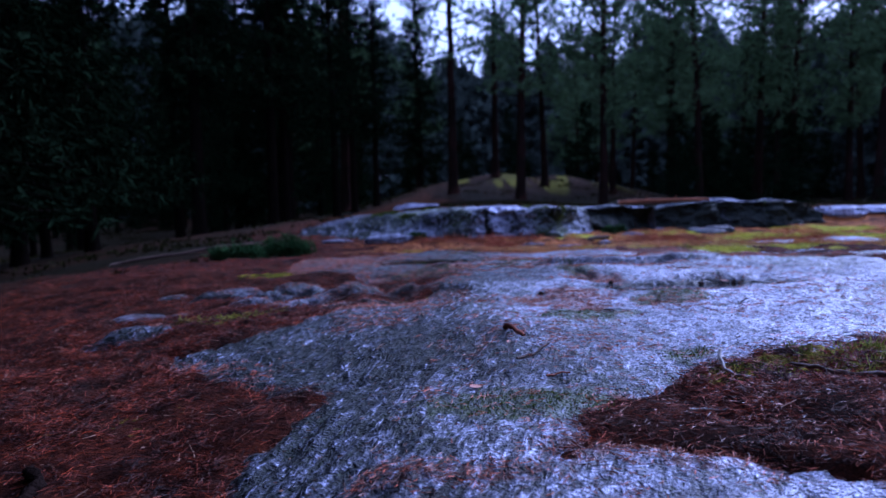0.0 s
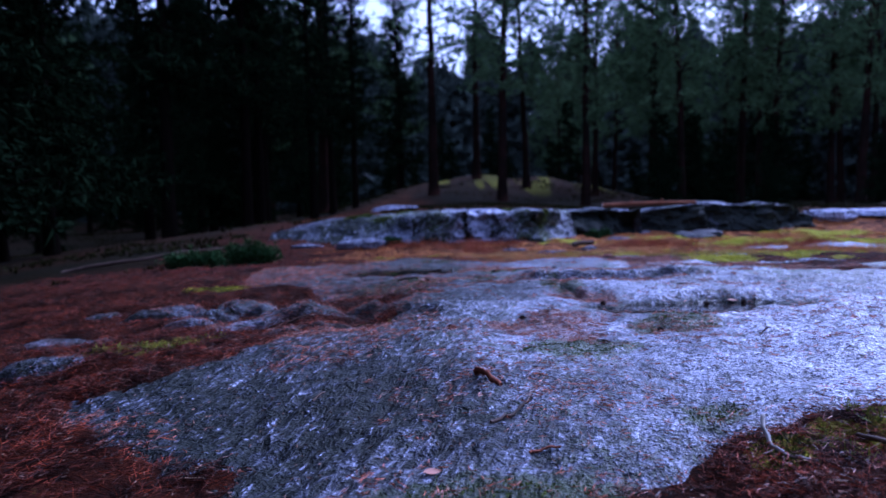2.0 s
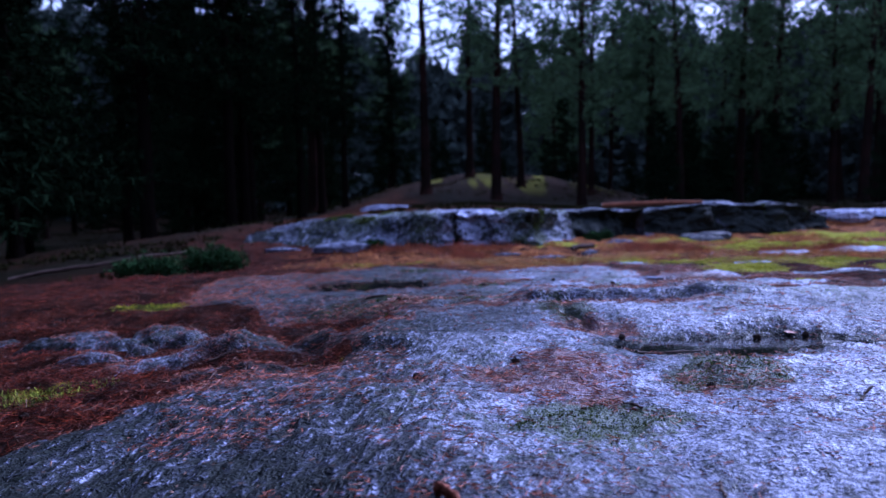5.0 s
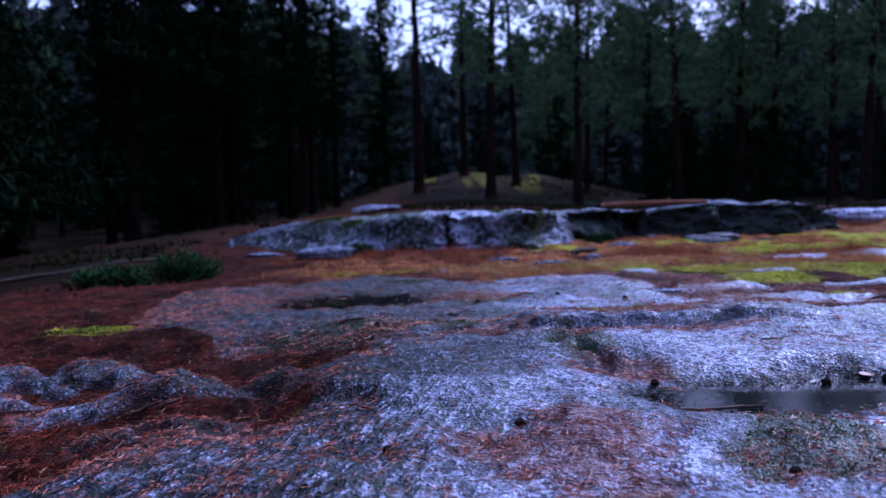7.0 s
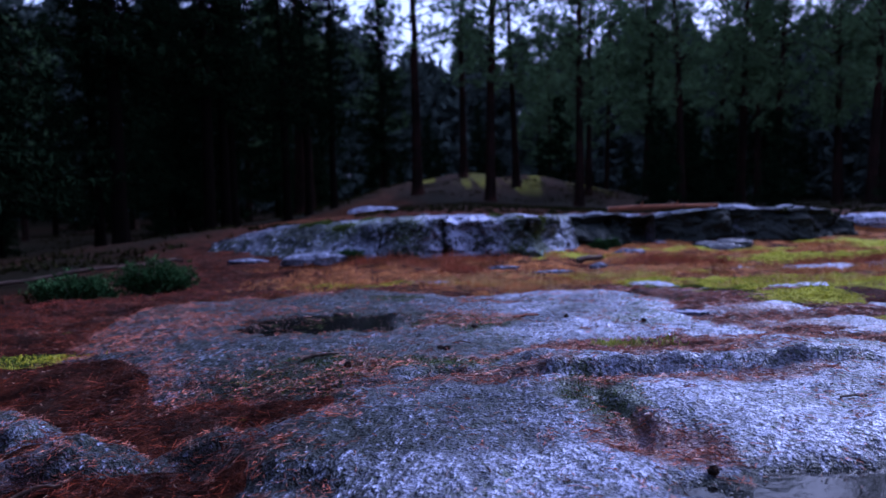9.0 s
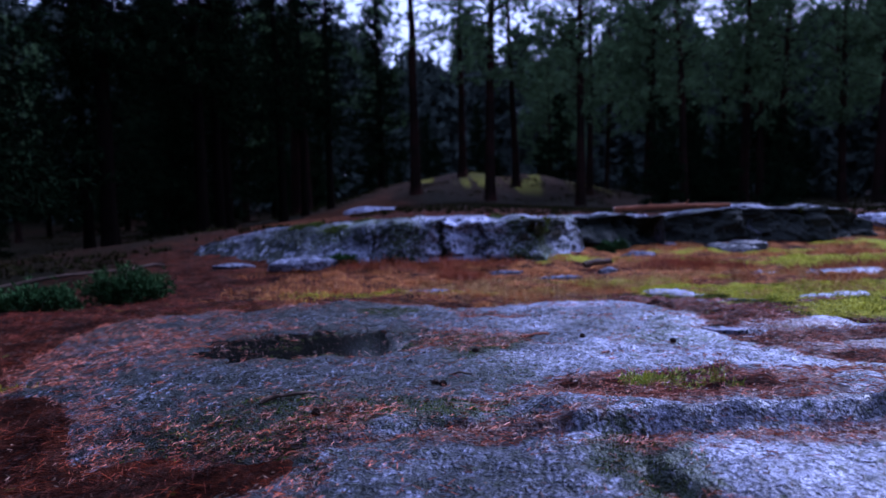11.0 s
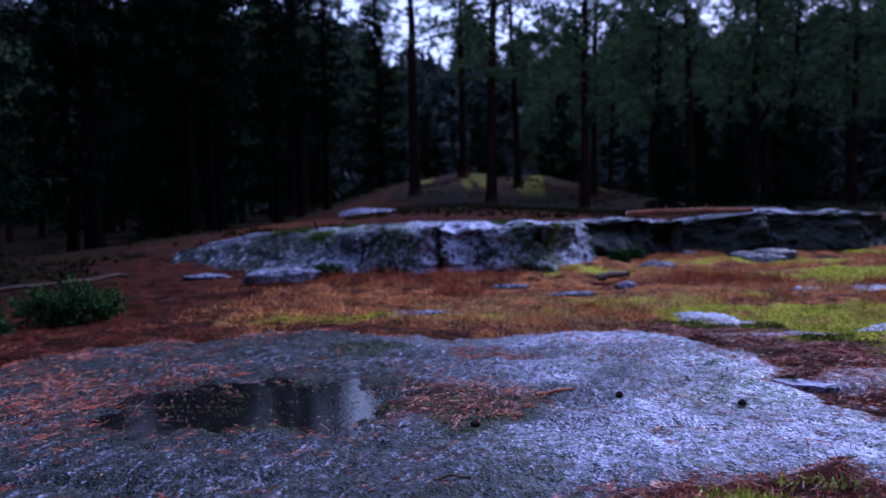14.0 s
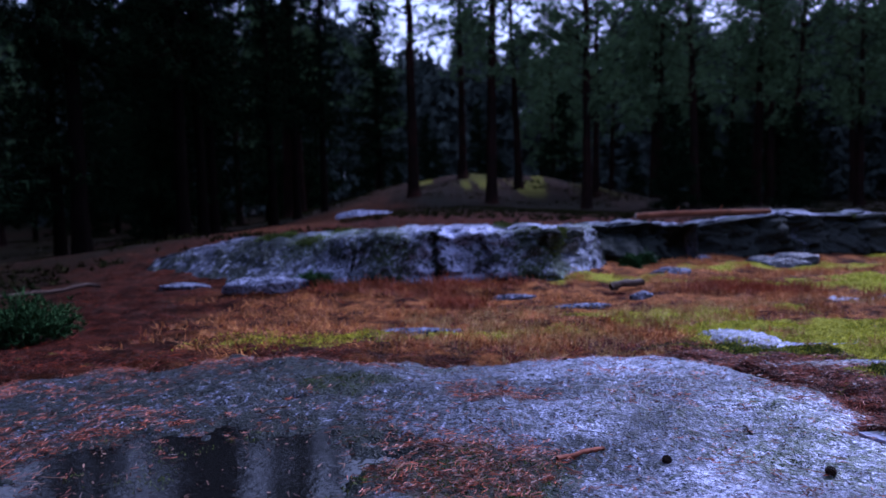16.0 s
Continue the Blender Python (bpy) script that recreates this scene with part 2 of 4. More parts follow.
    return u * u * (3 - 2 * u)


def vnoise(x, y):
    """Smooth noise from -1 to 1 with cells one unit wide."""
    xf, yf = np.floor(x), np.floor(y)
    u, v = x - xf, y - yf
    u, v = u * u * (3 - 2 * u), v * v * (3 - 2 * v)
    a, b = xf.astype(np.int32) & 255, yf.astype(np.int32) & 255
    a0, a1, b1 = a << 8, ((a + 1) & 255) << 8, (b + 1) & 255
    p, q = FLAT.take(a0 | b), FLAT.take(a0 | b1)
    p = p + (FLAT.take(a1 | b) - p) * u
    q = q + (FLAT.take(a1 | b1) - q) * u
    return 2 * (p + (q - p) * v) - 1


def fbm(x, y, octaves=4, gain=0.5):
    s, a = 0.0, 1.0
    for k in range(octaves):
        s = s + a * vnoise(x * 2**k + 17.3 * k, y * 2**k + 5.1 * k)
        a *= gain
    return s


def inside(x, y, corners):
    """Signed distance to a closed outline: positive inside."""
    d, odd = np.full(np.shape(x), 1e9), np.zeros(np.shape(x), bool)
    for (ax, ay), (bx, by) in zip(corners, corners[1:] + corners[:1]):
        ex, ey = bx - ax, by - ay
        k = np.clip(((x - ax) * ex + (y - ay) * ey) / (ex * ex + ey * ey), 0, 1)
        d = np.minimum(d, np.hypot(x - ax - k * ex, y - ay - k * ey))
        if ay != by:
            odd ^= ((ay > y) != (by > y)) & (x < (bx - ax) * (y - ay) / (by - ay) + ax)
    return np.where(odd, d, -d)


def blob(x, y, cx, cy, rx, ry, turn=0.0):
    """1 in the middle of an ellipse, falling to 0 at its rim and below beyond it."""
    c, s = math.cos(radians(turn)), math.sin(radians(turn))
    u, v = ((x - cx) * c + (y - cy) * s) / rx, (-(x - cx) * s + (y - cy) * c) / ry
    return 1 - np.hypot(u, v)


RISE_Y = [-400, -3, 0, 2.5, 4.2, 5.6, 6.5, 7.2, 8.6, 9.4, 11.0, 12.4, 13.4, 15.5, 20, 30, 60, 400]
RISE_Z = [-2, -0.2, -0.02, 0.085, 0.1, 0.155, 0.105, 0.045, 0.015, -0.03, -0.17, -0.2, -0.12, 0.0, 0.1, -0.25, -0.9, -3]


def mound(x, y):
    """The low hill in the wood: 1 on its crest."""
    m = np.exp(-(np.abs((x - 5.4) / 9.6) ** 3.0) - (np.abs((y - 48) / 7.0) ** 2.2))
    return m * (1 + 0.16 * fbm(x * 0.22 + 3, y * 0.22, 3)) - 0.13 * np.exp(-(((x - 5.6) / 0.9) ** 2)) * m


def trail(x, y):
    """The worn slope of bare needles that climbs the near side of the hill."""
    return smooth(0.0, 0.45, blob(x, y, -2.4, 33, 3.4, 15.0, -4) + 0.3 * fbm(x * 0.4, y * 0.4, 3))


def lie(x, y):
    z = sum(np.interp(y + k, RISE_Y, RISE_Z) for k in (-0.3, -0.1, 0.1, 0.3)) / 4
    z = z - (0.105 - 0.075 * smooth(5.5, 7.5, y)) * np.maximum(0, -x - 0.1) * smooth(-60, -6, x)
    z = z - 0.085 * np.maximum(0, -x - 4.0) * smooth(0, 12, y) * smooth(90, 20, y) * smooth(-60, -20, x)
    z = z - 0.03 * smooth(0.4, -0.6, x) * smooth(4.6, 3.6, y) + 0.05 * smooth(0.8, 1.3, x) * smooth(3.2, 2.6, y)
    z = z - 0.07 * smooth(0.1, -0.4, x) * smooth(4.4, 5.0, y) * smooth(6.5, 5.9, y) * smooth(-2.0, -0.9, x)
    z = z - 0.17 * smooth(2.2, 3.6, x) * smooth(12.8, 14.3, y) * smooth(17.0, 15.9, y)
    z = z + 0.058 * smooth(-0.05, 0.3, x) * smooth(2.4, 2.8, y) * smooth(4.3, 3.5, y) + 0.03 * smooth(0.5, 0.9, x) * smooth(3.8, 4.3, y) * smooth(6.6, 5.9, y)
    z = z - 0.045 * smooth(0.4, 0.1, x) * smooth(-0.7, -0.2, x) * smooth(4.2, 4.6, y) * smooth(5.9, 5.3, y) * smooth(-0.1, -0.35, x - 0.5 * smooth(5.2, 4.9, y)) - 0.035 * smooth(8.5, 9.0, y) * smooth(11.5, 10.4, y) * smooth(0.2, 0.8, x)
    return z + 2.0 * mound(x, y) + 0.33 * np.exp(-(np.abs((x - 1.5) / 4.5) ** 2.2)) * smooth(19, 28, y) * smooth(70, 50, y)


SLAB = [(-0.62, 0.8), (-0.6, 1.95), (-0.6, 2.2), (-0.5, 2.42), (-0.48, 2.72), (-0.8, 3.0), (-1.16, 3.36), (-1.7, 3.93), (-1.2, 4.02), (-0.9, 4.25), (-0.7, 4.6), (-0.55, 4.9), (-0.33, 5.0),
        (-0.07, 4.82), (-0.02, 5.1), (0.03, 5.5), (0.05, 5.78), (-0.14, 5.82), (-0.36, 5.98), (-0.6, 5.88), (-0.72, 6.18), (-1.0, 6.65), (-1.55, 7.3), (-1.8, 8.2), (-1.75, 8.85), (-1.2, 9.45), (-0.68, 9.45), (-0.48, 9.85),
        (-0.3, 9.5), (0.27, 9.25), (1.1, 9.5), (1.6, 9.55), (1.9, 9.4), (2.06, 8.8), (2.08, 8.35), (2.2, 8.0), (2.1, 7.75), (2.25, 7.3), (2.3, 6.75), (2.5, 6.3), (3.4, 5.9), (3.25, 4.6), (3.5, 3.4), (3.15, 2.3), (3.35, 1.4), (2.3, 0.9), (0.9, 0.7)]
SOIL = [(0.31, 1.9), (0.42, 2.2), (0.57, 2.38), (0.78, 2.4), (0.93, 2.58), (1.08, 2.66), (1.25, 2.7), (1.7, 2.78), (2.2, 2.9), (2.7, 3.0), (2.9, 1.4), (1.06, 1.74), (0.9, 1.88), (0.79, 1.98), (0.64, 2.0), (0.48, 1.97)]
MOSSBED = [(0.85, 6.2), (0.98, 6.48), (1.2, 6.58), (1.48, 6.72), (1.72, 6.74), (1.76, 6.4), (1.67, 6.1), (1.43, 5.88), (1.12, 5.86), (0.9, 5.95)]


# smaller bare patches: place, half sizes, turn and how far they stand up
PATCHES = ((-1.24, 5.78, 0.26, 0.19, 8, 0.075), (-1.68, 5.9, 0.36, 0.15, -6, 0.055), (-2.3, 6.1, 0.2, 0.1, 10, 0.030), (-0.64, 5.36, 0.22, 0.1, 10, 0.035), (-0.95, 5.3, 0.34, 0.12, 22, 0.035), (-0.32, 5.48, 0.1, 0.07, 0, 0.035),
           (-2.0, 4.5, 0.26, 0.1, 30, 0.04), (-2.1, 5.2, 0.3, 0.1, -10, 0.02), (3.8, 7.8, 0.7, 0.16, -3, 0.012), (3.5, 9.15, 0.45, 0.13, 5, 0.03), (2.65, 8.85, 0.5, 0.16, 0, 0.02), (2.65, 9.95, 0.2, 0.3, 10, 0.012),
           (5.8, 11.7, 1.5, 0.35, -3, 0.02), (2.85, 9.55, 0.4, 0.1, -12, 0.014), (4.0, 6.5, 1.0, 0.3, 0, 0.02), (-1.2, 6.85, 0.3, 0.1, 0, 0.02), (2.75, 7.15, 0.6, 0.22, -8, 0.025), (2.6, 7.75, 0.4, 0.14, 5, 0.025), (3.0, 6.75, 0.5, 0.12, 0, 0.01), (-0.75, 4.85, 0.12, 0.06, 20, 0.03), (-0.5, 4.95, 0.16, 0.06, 10, 0.03), (-1.45, 5.45, 0.2, 0.06, 5, 0.03))


def patches(x, y):
    w = 0.35 * fbm(x * 4 + 2, y * 4, 4, 0.6)
    d = np.full(np.shape(x), -2.0)
    k = np.zeros(np.shape(x))
    for cx, cy, rx, ry, turn, up in PATCHES:
        b = blob(x, y, cx, cy, rx, ry, turn) + w
        d = np.maximum(d, b * ry * 1.2)
        k = k + up * smooth(-0.15, 0.35, b)
    return d, k


def bare(x, y):
    """Above 0 where the rock is bare, about metres from the rim of the soil."""
    w = 0.09 * fbm(x * 2.3, y * 2.3, 5, 0.6)
    r = inside(x, y, SLAB) + w
    r = np.minimum(r, -inside(x, y, SOIL) + 0.6 * w + 0.03 * fbm(x * 9, y * 9, 3))
    r = np.minimum(r, -inside(x, y, MOSSBED) + 0.5 * w + 0.03 * fbm(x * 9, y * 9, 3))
    return np.maximum(r, patches(x, y)[0])


def pools(x, y):
    w = 0.3 * fbm(x * 6, y * 6, 4, 0.6)
    a = np.maximum(blob(x, y, 1.5, 4.73, 0.42, 0.18, -2), blob(x, y, 1.85, 4.8, 0.36, 0.15)) + w
    b = np.maximum(blob(x, y, -0.2, 7.74, 0.56, 0.34, 8), blob(x, y, 0.14, 7.6, 0.26, 0.26)) + w
    return a, b


POOL_A, POOL_B = 0.12, 0.022


# cracks in the slab, from one end to the other
GROOVES = ((0.95, 7.25, 1.8, 7.12), (0.0, 5.8, 0.8, 5.87), (0.97, 5.5, 0.93, 5.05), (1.3, 8.3, 1.9, 8.1), (-0.4, 8.4, 0.5, 8.55), (0.15, 6.6, 0.4, 7.1), (-0.9, 6.9, 0.1, 6.75), (0.8, 8.8, 1.1, 8.4))


def rock_height(x, y):
    z = lie(x, y) + 0.028 * fbm(x * 1.1 + 4, y * 1.1, 4) + 0.009 * fbm(x * 6, y * 6, 4, 0.6) - 0.018 * np.abs(fbm(x * 1.9 + 31, y * 1.4, 3))
    u, v = 0.27 * x + 0.96 * y, -0.96 * x + 0.27 * y
    z = z + (0.001 + 0.011 * smooth(0.7, -0.3, x) * smooth(5.2, 4.2, y)) * fbm(u * 5, v * 19, 3, 0.6) + 0.005 * fbm(x * 13, y * 13, 3, 0.7)
    # the low steps in the rock
    z = z - 0.022 * np.exp(-(((y - 5.69 + 0.04 * (x - 1.3)) / 0.035) ** 2)) * smooth(0.85, 1.0, x) * smooth(2.1, 1.8, x)
    z = z + 0.055 * smooth(-0.01, 0.01, y - 5.74 - 0.02 * fbm(x * 3, y * 0 + 2, 3) - 0.04 * (x - 1.3)) * smooth(0.65, 0.9, x) * smooth(2.4, 1.8, x) * smooth(6.6, 5.9, y)
    z = z + 0.012 * smooth(-0.02, 0.02, y - 5.95 - 0.06 * fbm(x * 3, y * 0 + 9, 3)) * smooth(-0.2, 0.1, x) * smooth(0.95, 0.7, x) * smooth(7.0, 6.1, y)
    z = z - 0.05 * np.maximum(0, blob(x, y, 1.02, 5.12, 0.2, 0.26, 20)) - 0.04 * smooth(0.05, 0.0, np.abs(x - 1.0 - 0.05 * fbm(x * 0, y * 4, 3))) * smooth(5.0, 5.2, y) * smooth(5.6, 5.4, y)
    z = z + 0.015 * smooth(-0.05, 0.05, y - 8.55 - 0.12 * fbm(x * 2, y * 0, 3)) * smooth(0.2, 0.6, x) * smooth(2.2, 1.6, x) * smooth(9.6, 8.8, y)
    z = z + np.clip(bare(x, y) * 0.22, -0.3, 0.02) + patches(x, y)[1] * (0.9 + 0.3 * fbm(x * 5, y * 9, 3))
    for ax, ay, bx, by in GROOVES:
        k = np.clip(((x - ax) * (bx - ax) + (y - ay) * (by - ay)) / ((bx - ax) ** 2 + (by - ay) ** 2), 0, 1)
        d = np.hypot(x - ax - k * (bx - ax), y - ay - k * (by - ay) + 0.05 * fbm(x * 4, y * 0 + ay, 3))
        z = z - 0.022 * smooth(0.05, 0.0, d) * (k > 0.01) * (k < 0.99)
    a, b = pools(x, y)
    for pool, level in ((b, POOL_B), (a, POOL_A)):
        flat = smooth(-0.8, 0.05, pool)
        z = z * (1 - flat) + (level + 0.004 + 0.1 * (z - level) + 0.007 * fbm(x * 13, y * 13, 4, 0.7)) * flat - 0.045 * smooth(-0.06, 0.35, pool)
    return z


def ground_height(x, y):
    z = lie(x, y) + 0.028 * fbm(x * 1.1 + 4, y * 1.1, 4) + 0.022 * fbm(x * 4 + 9, y * 4, 4, 0.6) * smooth(60, 15, np.hypot(x, y)) + 0.25 * fbm(x * 0.13, y * 0.13, 3) * smooth(14, 40, np.hypot(x, y - 5))
    z = z + 0.012 * smooth(0, 0.3, inside(x, y, SOIL)) + 0.004 * smooth(-0.02, 0.12, inside(x, y, MOSSBED))
    z = z - 0.065 * np.exp(-(((x + 0.24) / 0.26) ** 2) - ((y - 5.5) / 0.36) ** 2)
    near = smooth(30, 12, np.abs(y - 5))
    return z - np.clip(bare(x, y) * 0.5, -0.02, 0.12) * near


def surface(x, y):
    """The top of rock, soil or puddle."""
    a, b = pools(x, y)
    z = np.maximum(rock_height(x, y), ground_height(x, y))
    z = np.where(a > 0, np.maximum(z, POOL_A), z)
    return np.where(b > 0, np.maximum(z, POOL_B), z)


def litter_on_rock(x, y):
    """How thickly the fallen needles lie on the bare rock."""
    d = 0.2 + 0.22 * fbm(x * 2.5 + 3, y * 2.5, 4)
    side = smooth(0.5, -0.3, x) * smooth(4.1, 4.6, y)
    d = d - 0.18 * smooth(0.4, -0.2, x) * smooth(4.6, 4.1, y) + (0.7 + 0.6 * side) * smooth(0.2 + 0.3 * side, 0.0, bare(x, y)) * (0.6 + 0.6 * fbm(x * 4, y * 4, 3))
    for cx, cy, rx, ry, turn, k in ((0.75, 4.4, 0.62, 0.4, 8, 1.5), (1.05, 5.08, 0.2, 0.26, 20, 1.4), (1.45, 5.64, 0.65, 0.09, 3, 1.6), (0.7, 5.74, 0.4, 0.08, 5, 1.3), (0.12, 5.95, 0.22, 0.1, 0, 1.3), (0.4, 5.83, 0.45, 0.07, 5, 1.3),
                                    (0.85, 8.5, 0.28, 0.2, 0, 1.3), (0.65, 7.6, 0.28, 0.45, 10, 0.9), (0.85, 7.75, 0.2, 0.3, 0, 0.7), (-1.0, 7.8, 0.9, 0.8, 0, 0.7), (1.4, 6.2, 0.8, 0.42, 0, 1.3), (2.45, 8.2, 0.4, 0.9, 0, 1.1), (2.45, 7.1, 0.4, 0.45, 0, 1.2), (0.2, 6.05, 0.2, 0.14, 0, 1.3),
                                    (0.75, 1.9, 0.6, 0.14, -5, 0.7), (0.1, 1.78, 0.4, 0.1, 0, 0.9), (1.2, 4.2, 0.45, 0.28, 0, 0.5), (-0.3, 4.1, 0.5, 0.4, 20, 0.5), (0.6, 3.0, 0.3, 0.3, 0, 0.3)):
        d = d + k * smooth(0.0, 0.6, blob(x, y, cx, cy, rx, ry, turn) + 0.35 * fbm(x * 5, y * 5, 3))
    return np.clip(d, 0, 1.6)


def moss_on_rock(x, y):
    d = 0.12 + 0.14 * smooth(4.5, 6.5, y) + 0.25 * fbm(x * 1.7 + 8, y * 1.7, 3)
    for cx, cy, rx, ry, k in ((1.3, 4.3, 0.42, 0.3, 0.8), (0.75, 3.85, 0.3, 0.3, 0.4), (0.3, 6.1, 0.5, 0.2, 0.6), (1.0, 5.5, 0.2, 0.3, 0.5), (0.0, 7.7, 0.8, 0.5, 0.4), (0.75, 7.5, 0.3, 0.5, 0.5),
                              (-0.2, 5.9, 0.5, 0.5, 0.3), (0.3, 8.7, 0.35, 0.25, 0.7), (0.3, 2.3, 0.6, 0.2, 0.4), (0.95, 2.8, 0.15, 0.15, 0.8)):
        d = d + 1.5 * k * smooth(0.0, 0.7, blob(x, y, cx, cy, rx, ry) + 0.3 * fbm(x * 5, y * 5, 3))
    return np.clip(d, 0, 1)


def seep_shade(x, y):
    """The darker, wet side of the slab: black algae, with shade put into the colour."""
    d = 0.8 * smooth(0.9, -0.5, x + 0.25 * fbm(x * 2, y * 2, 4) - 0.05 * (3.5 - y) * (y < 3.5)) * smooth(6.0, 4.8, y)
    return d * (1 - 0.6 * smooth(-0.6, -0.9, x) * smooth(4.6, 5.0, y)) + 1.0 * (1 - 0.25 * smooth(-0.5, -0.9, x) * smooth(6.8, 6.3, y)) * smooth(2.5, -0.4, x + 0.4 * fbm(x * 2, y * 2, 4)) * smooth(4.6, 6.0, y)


def green_on_ground(x, y):
    d = 0.08 + 0.12 * fbm(x * 0.9, y * 0.9, 3)
    for cx, cy, rx, ry, k in ((3.7, 9.5, 2.0, 1.5, 1.2), (3.1, 8.3, 0.9, 0.5, 0.7), (5.8, 12.7, 2.5, 0.8, 1.0), (2.6, 11.1, 1.1, 0.45, 0.6), (2.7, 13.4, 0.9, 0.5, 0.5), (1.2, 10.5, 0.9, 0.35, 0.5), (5.5, 14.6, 2.5, 0.4, 0.6), (7.5, 15.0, 1.5, 0.7, 0.7), (0.2, 10.2, 1.1, 0.5, 0.3), (-1.6, 7.0, 0.5, 0.25, 0.8), (-1.5, 4.75, 0.7, 0.35, 0.28), (1.25, 6.3, 0.2, 0.12, 0.3),
                              (2.7, 8.5, 0.5, 0.3, 0.7), (3.3, 8.9, 0.6, 0.25, 0.7), (3.2, 7.3, 0.4, 0.15, 0.5), (-1.0, 39, 6.0, 9.0, -0.2), (1.4, 2.52, 0.5, 0.2, 0.4), (0.95, 2.48, 0.12, 0.12, 0.5), (-2.2, 9.8, 0.9, 0.6, 0.2), (-1.3, 2.6, 0.6, 0.35, 0.25), (2.2, 2.7, 0.6, 0.3, 0.3), (-3.5, 11.5, 1.5, 1.0, 0.2)):
        d = d + k * smooth(0.0, 0.6, blob(x, y, cx, cy, rx, ry) + 0.35 * fbm(x * 3, y * 3, 3))
    d = d + 0.62 * (0.7 + 0.9 * fbm(x * 0.9, y * 0.9, 4, 0.6)) * smooth(0.4, 0.75, mound(x, y))
    return np.clip(d, 0, 1)


def dry_on_ground(x, y):
    d = smooth(8.6, 9.5, y + 0.6 * fbm(x * 0.8, y * 0.8, 3)) * smooth(20, 16, y) * smooth(-1.8, 0.9, x + 0.8 * fbm(x, y, 3))
    d = d + 0.25 * trail(x, y)
    return np.clip(d, 0, 1)


# ---- building blocks ----
def mesh_of(name, verts, faces, material, smooth_shade=True, attrs=None):
    """A mesh from arrays of corners and of faces that all have the same number of corners."""
    me = bpy.data.meshes.new(name)
    verts, faces = np.asarray(verts, np.float32), np.asarray(faces, np.int32)
    k = faces.shape[1]
    me.vertices.add(len(verts))
    me.vertices.foreach_set("co", verts.ravel())
    me.loops.add(faces.size)
    me.loops.foreach_set("vertex_index", faces.ravel())
    me.polygons.add(len(faces))
    me.polygons.foreach_set("loop_start", np.arange(0, faces.size, k, dtype=np.int32))
    me.polygons.foreach_set("use_smooth", np.full(len(faces), smooth_shade))
    for key, v in (attrs or {}).items():
        me.attributes.new(key, "FLOAT", "POINT").data.foreach_set("value", np.asarray(v, np.float32))
    me.update(calc_edges=True)
    me.validate()
    me.materials.append(material)
    return me


def grid_faces(nu, nv, wrap=False):
    i, j = np.meshgrid(np.arange(nu if wrap else nu - 1), np.arange(nv - 1), indexing="ij")
    a, b = i * nv + j, ((i + 1) % nu) * nv + j
    return np.stack([a, b, b + 1, a + 1], -1).reshape(-1, 4)


def part(name, me, parent, label=""):
    ob = new(name, me)
    ob.parent = parent
    return tagged(ob, label)


def tube(points, radii, sides=7, wobble=0.0, seed=0):
    """Corners and faces of a closed tube along points."""
    r = np.random.RandomState(seed)
    p = np.asarray(points, float)
    t = np.gradient(p, axis=0)
    t /= np.linalg.norm(t, axis=1)[:, None] + 1e-9
    ref = np.array([0.31, 0.17, 0.93]) if abs(t[0][2]) < 0.8 else np.array([1.0, 0.2, 0.0])
    a = np.cross(t, ref)
    a /= np.linalg.norm(a, axis=1)[:, None]
    b = np.cross(t, a)
    ang = np.linspace(0, 2 * np.pi, sides, endpoint=False)
    w = 1 + wobble * r.uniform(-1, 1, (sides, len(p)))
    rad = np.asarray(radii)[None, :, None] * w[:, :, None]
    v = p[None] + rad * (np.cos(ang)[:, None, None] * a[None] + np.sin(ang)[:, None, None] * b[None])
    n = len(p)
    v = np.concatenate([v.reshape(-1, 3), p[[0, -1]]])
    f = grid_faces(sides, n, True)
    k = np.arange(sides)
    ends = [np.stack([k * n, ((k + 1) % sides) * n, np.full(sides, sides * n), np.full(sides, sides * n)], -1),
            np.stack([((k + 1) % sides) * n + n - 1, k * n + n - 1, np.full(sides, sides * n + 1), np.full(sides, sides * n + 1)], -1)]
    return v, f, [e[:, :3] for e in ends]


def join(pieces):
    """One set of corners and three-cornered faces from several tubes."""
    vs, fs, k = [], [], 0
    for v, f, ends in pieces:
        vs.append(v)
        for q in (f[:, [0, 1, 2]], f[:, [0, 2, 3]], *ends):
            fs.append(q + k)
        k += len(v)
    return np.concatenate(vs), np.concatenate(fs)


def blades(roots, ways, lengths, widths, bend=0.0, joints=2):
    """Thin ridged blades of one or two joints each: a needle, a grass leaf."""
    n = len(roots)
    w = ways / np.linalg.norm(ways, axis=1)[:, None]
    side = np.cross(w, RNG.normal(size=(n, 3)) * 0.25 + np.array([0, 0, 1.0]))
    side /= np.linalg.norm(side, axis=1)[:, None] + 1e-9
    up = np.cross(side, w)
    off = RNG.uniform(-1, 1, (n, 1)) * bend
    L, W = np.asarray(lengths)[:, None], np.asarray(widths)[:, None]
    rows = []
    for k, q in ((0.0, 0.8), (0.55, 1.0), (1.0, 0.25)) if joints == 2 else ((0.0, 0.9), (1.0, 0.5)):
        c = roots + w * L * k + side * off * L * (k * (1 - k)) * 4
        rows += [c - side * W * q * 0.5, c + up * W * q * 0.5, c + side * W * q * 0.5]
    v = np.stack(rows, 1).reshape(-1, 3)
    one = np.array([[0, 1, 4, 3], [1, 2, 5, 4], [3, 4, 7, 6], [4, 5, 8, 7]])
    f = (np.arange(n)[:, None, None] * (3 + 3 * joints) + one[None, :2 * joints]).reshape(-1, 4)
    return v, f


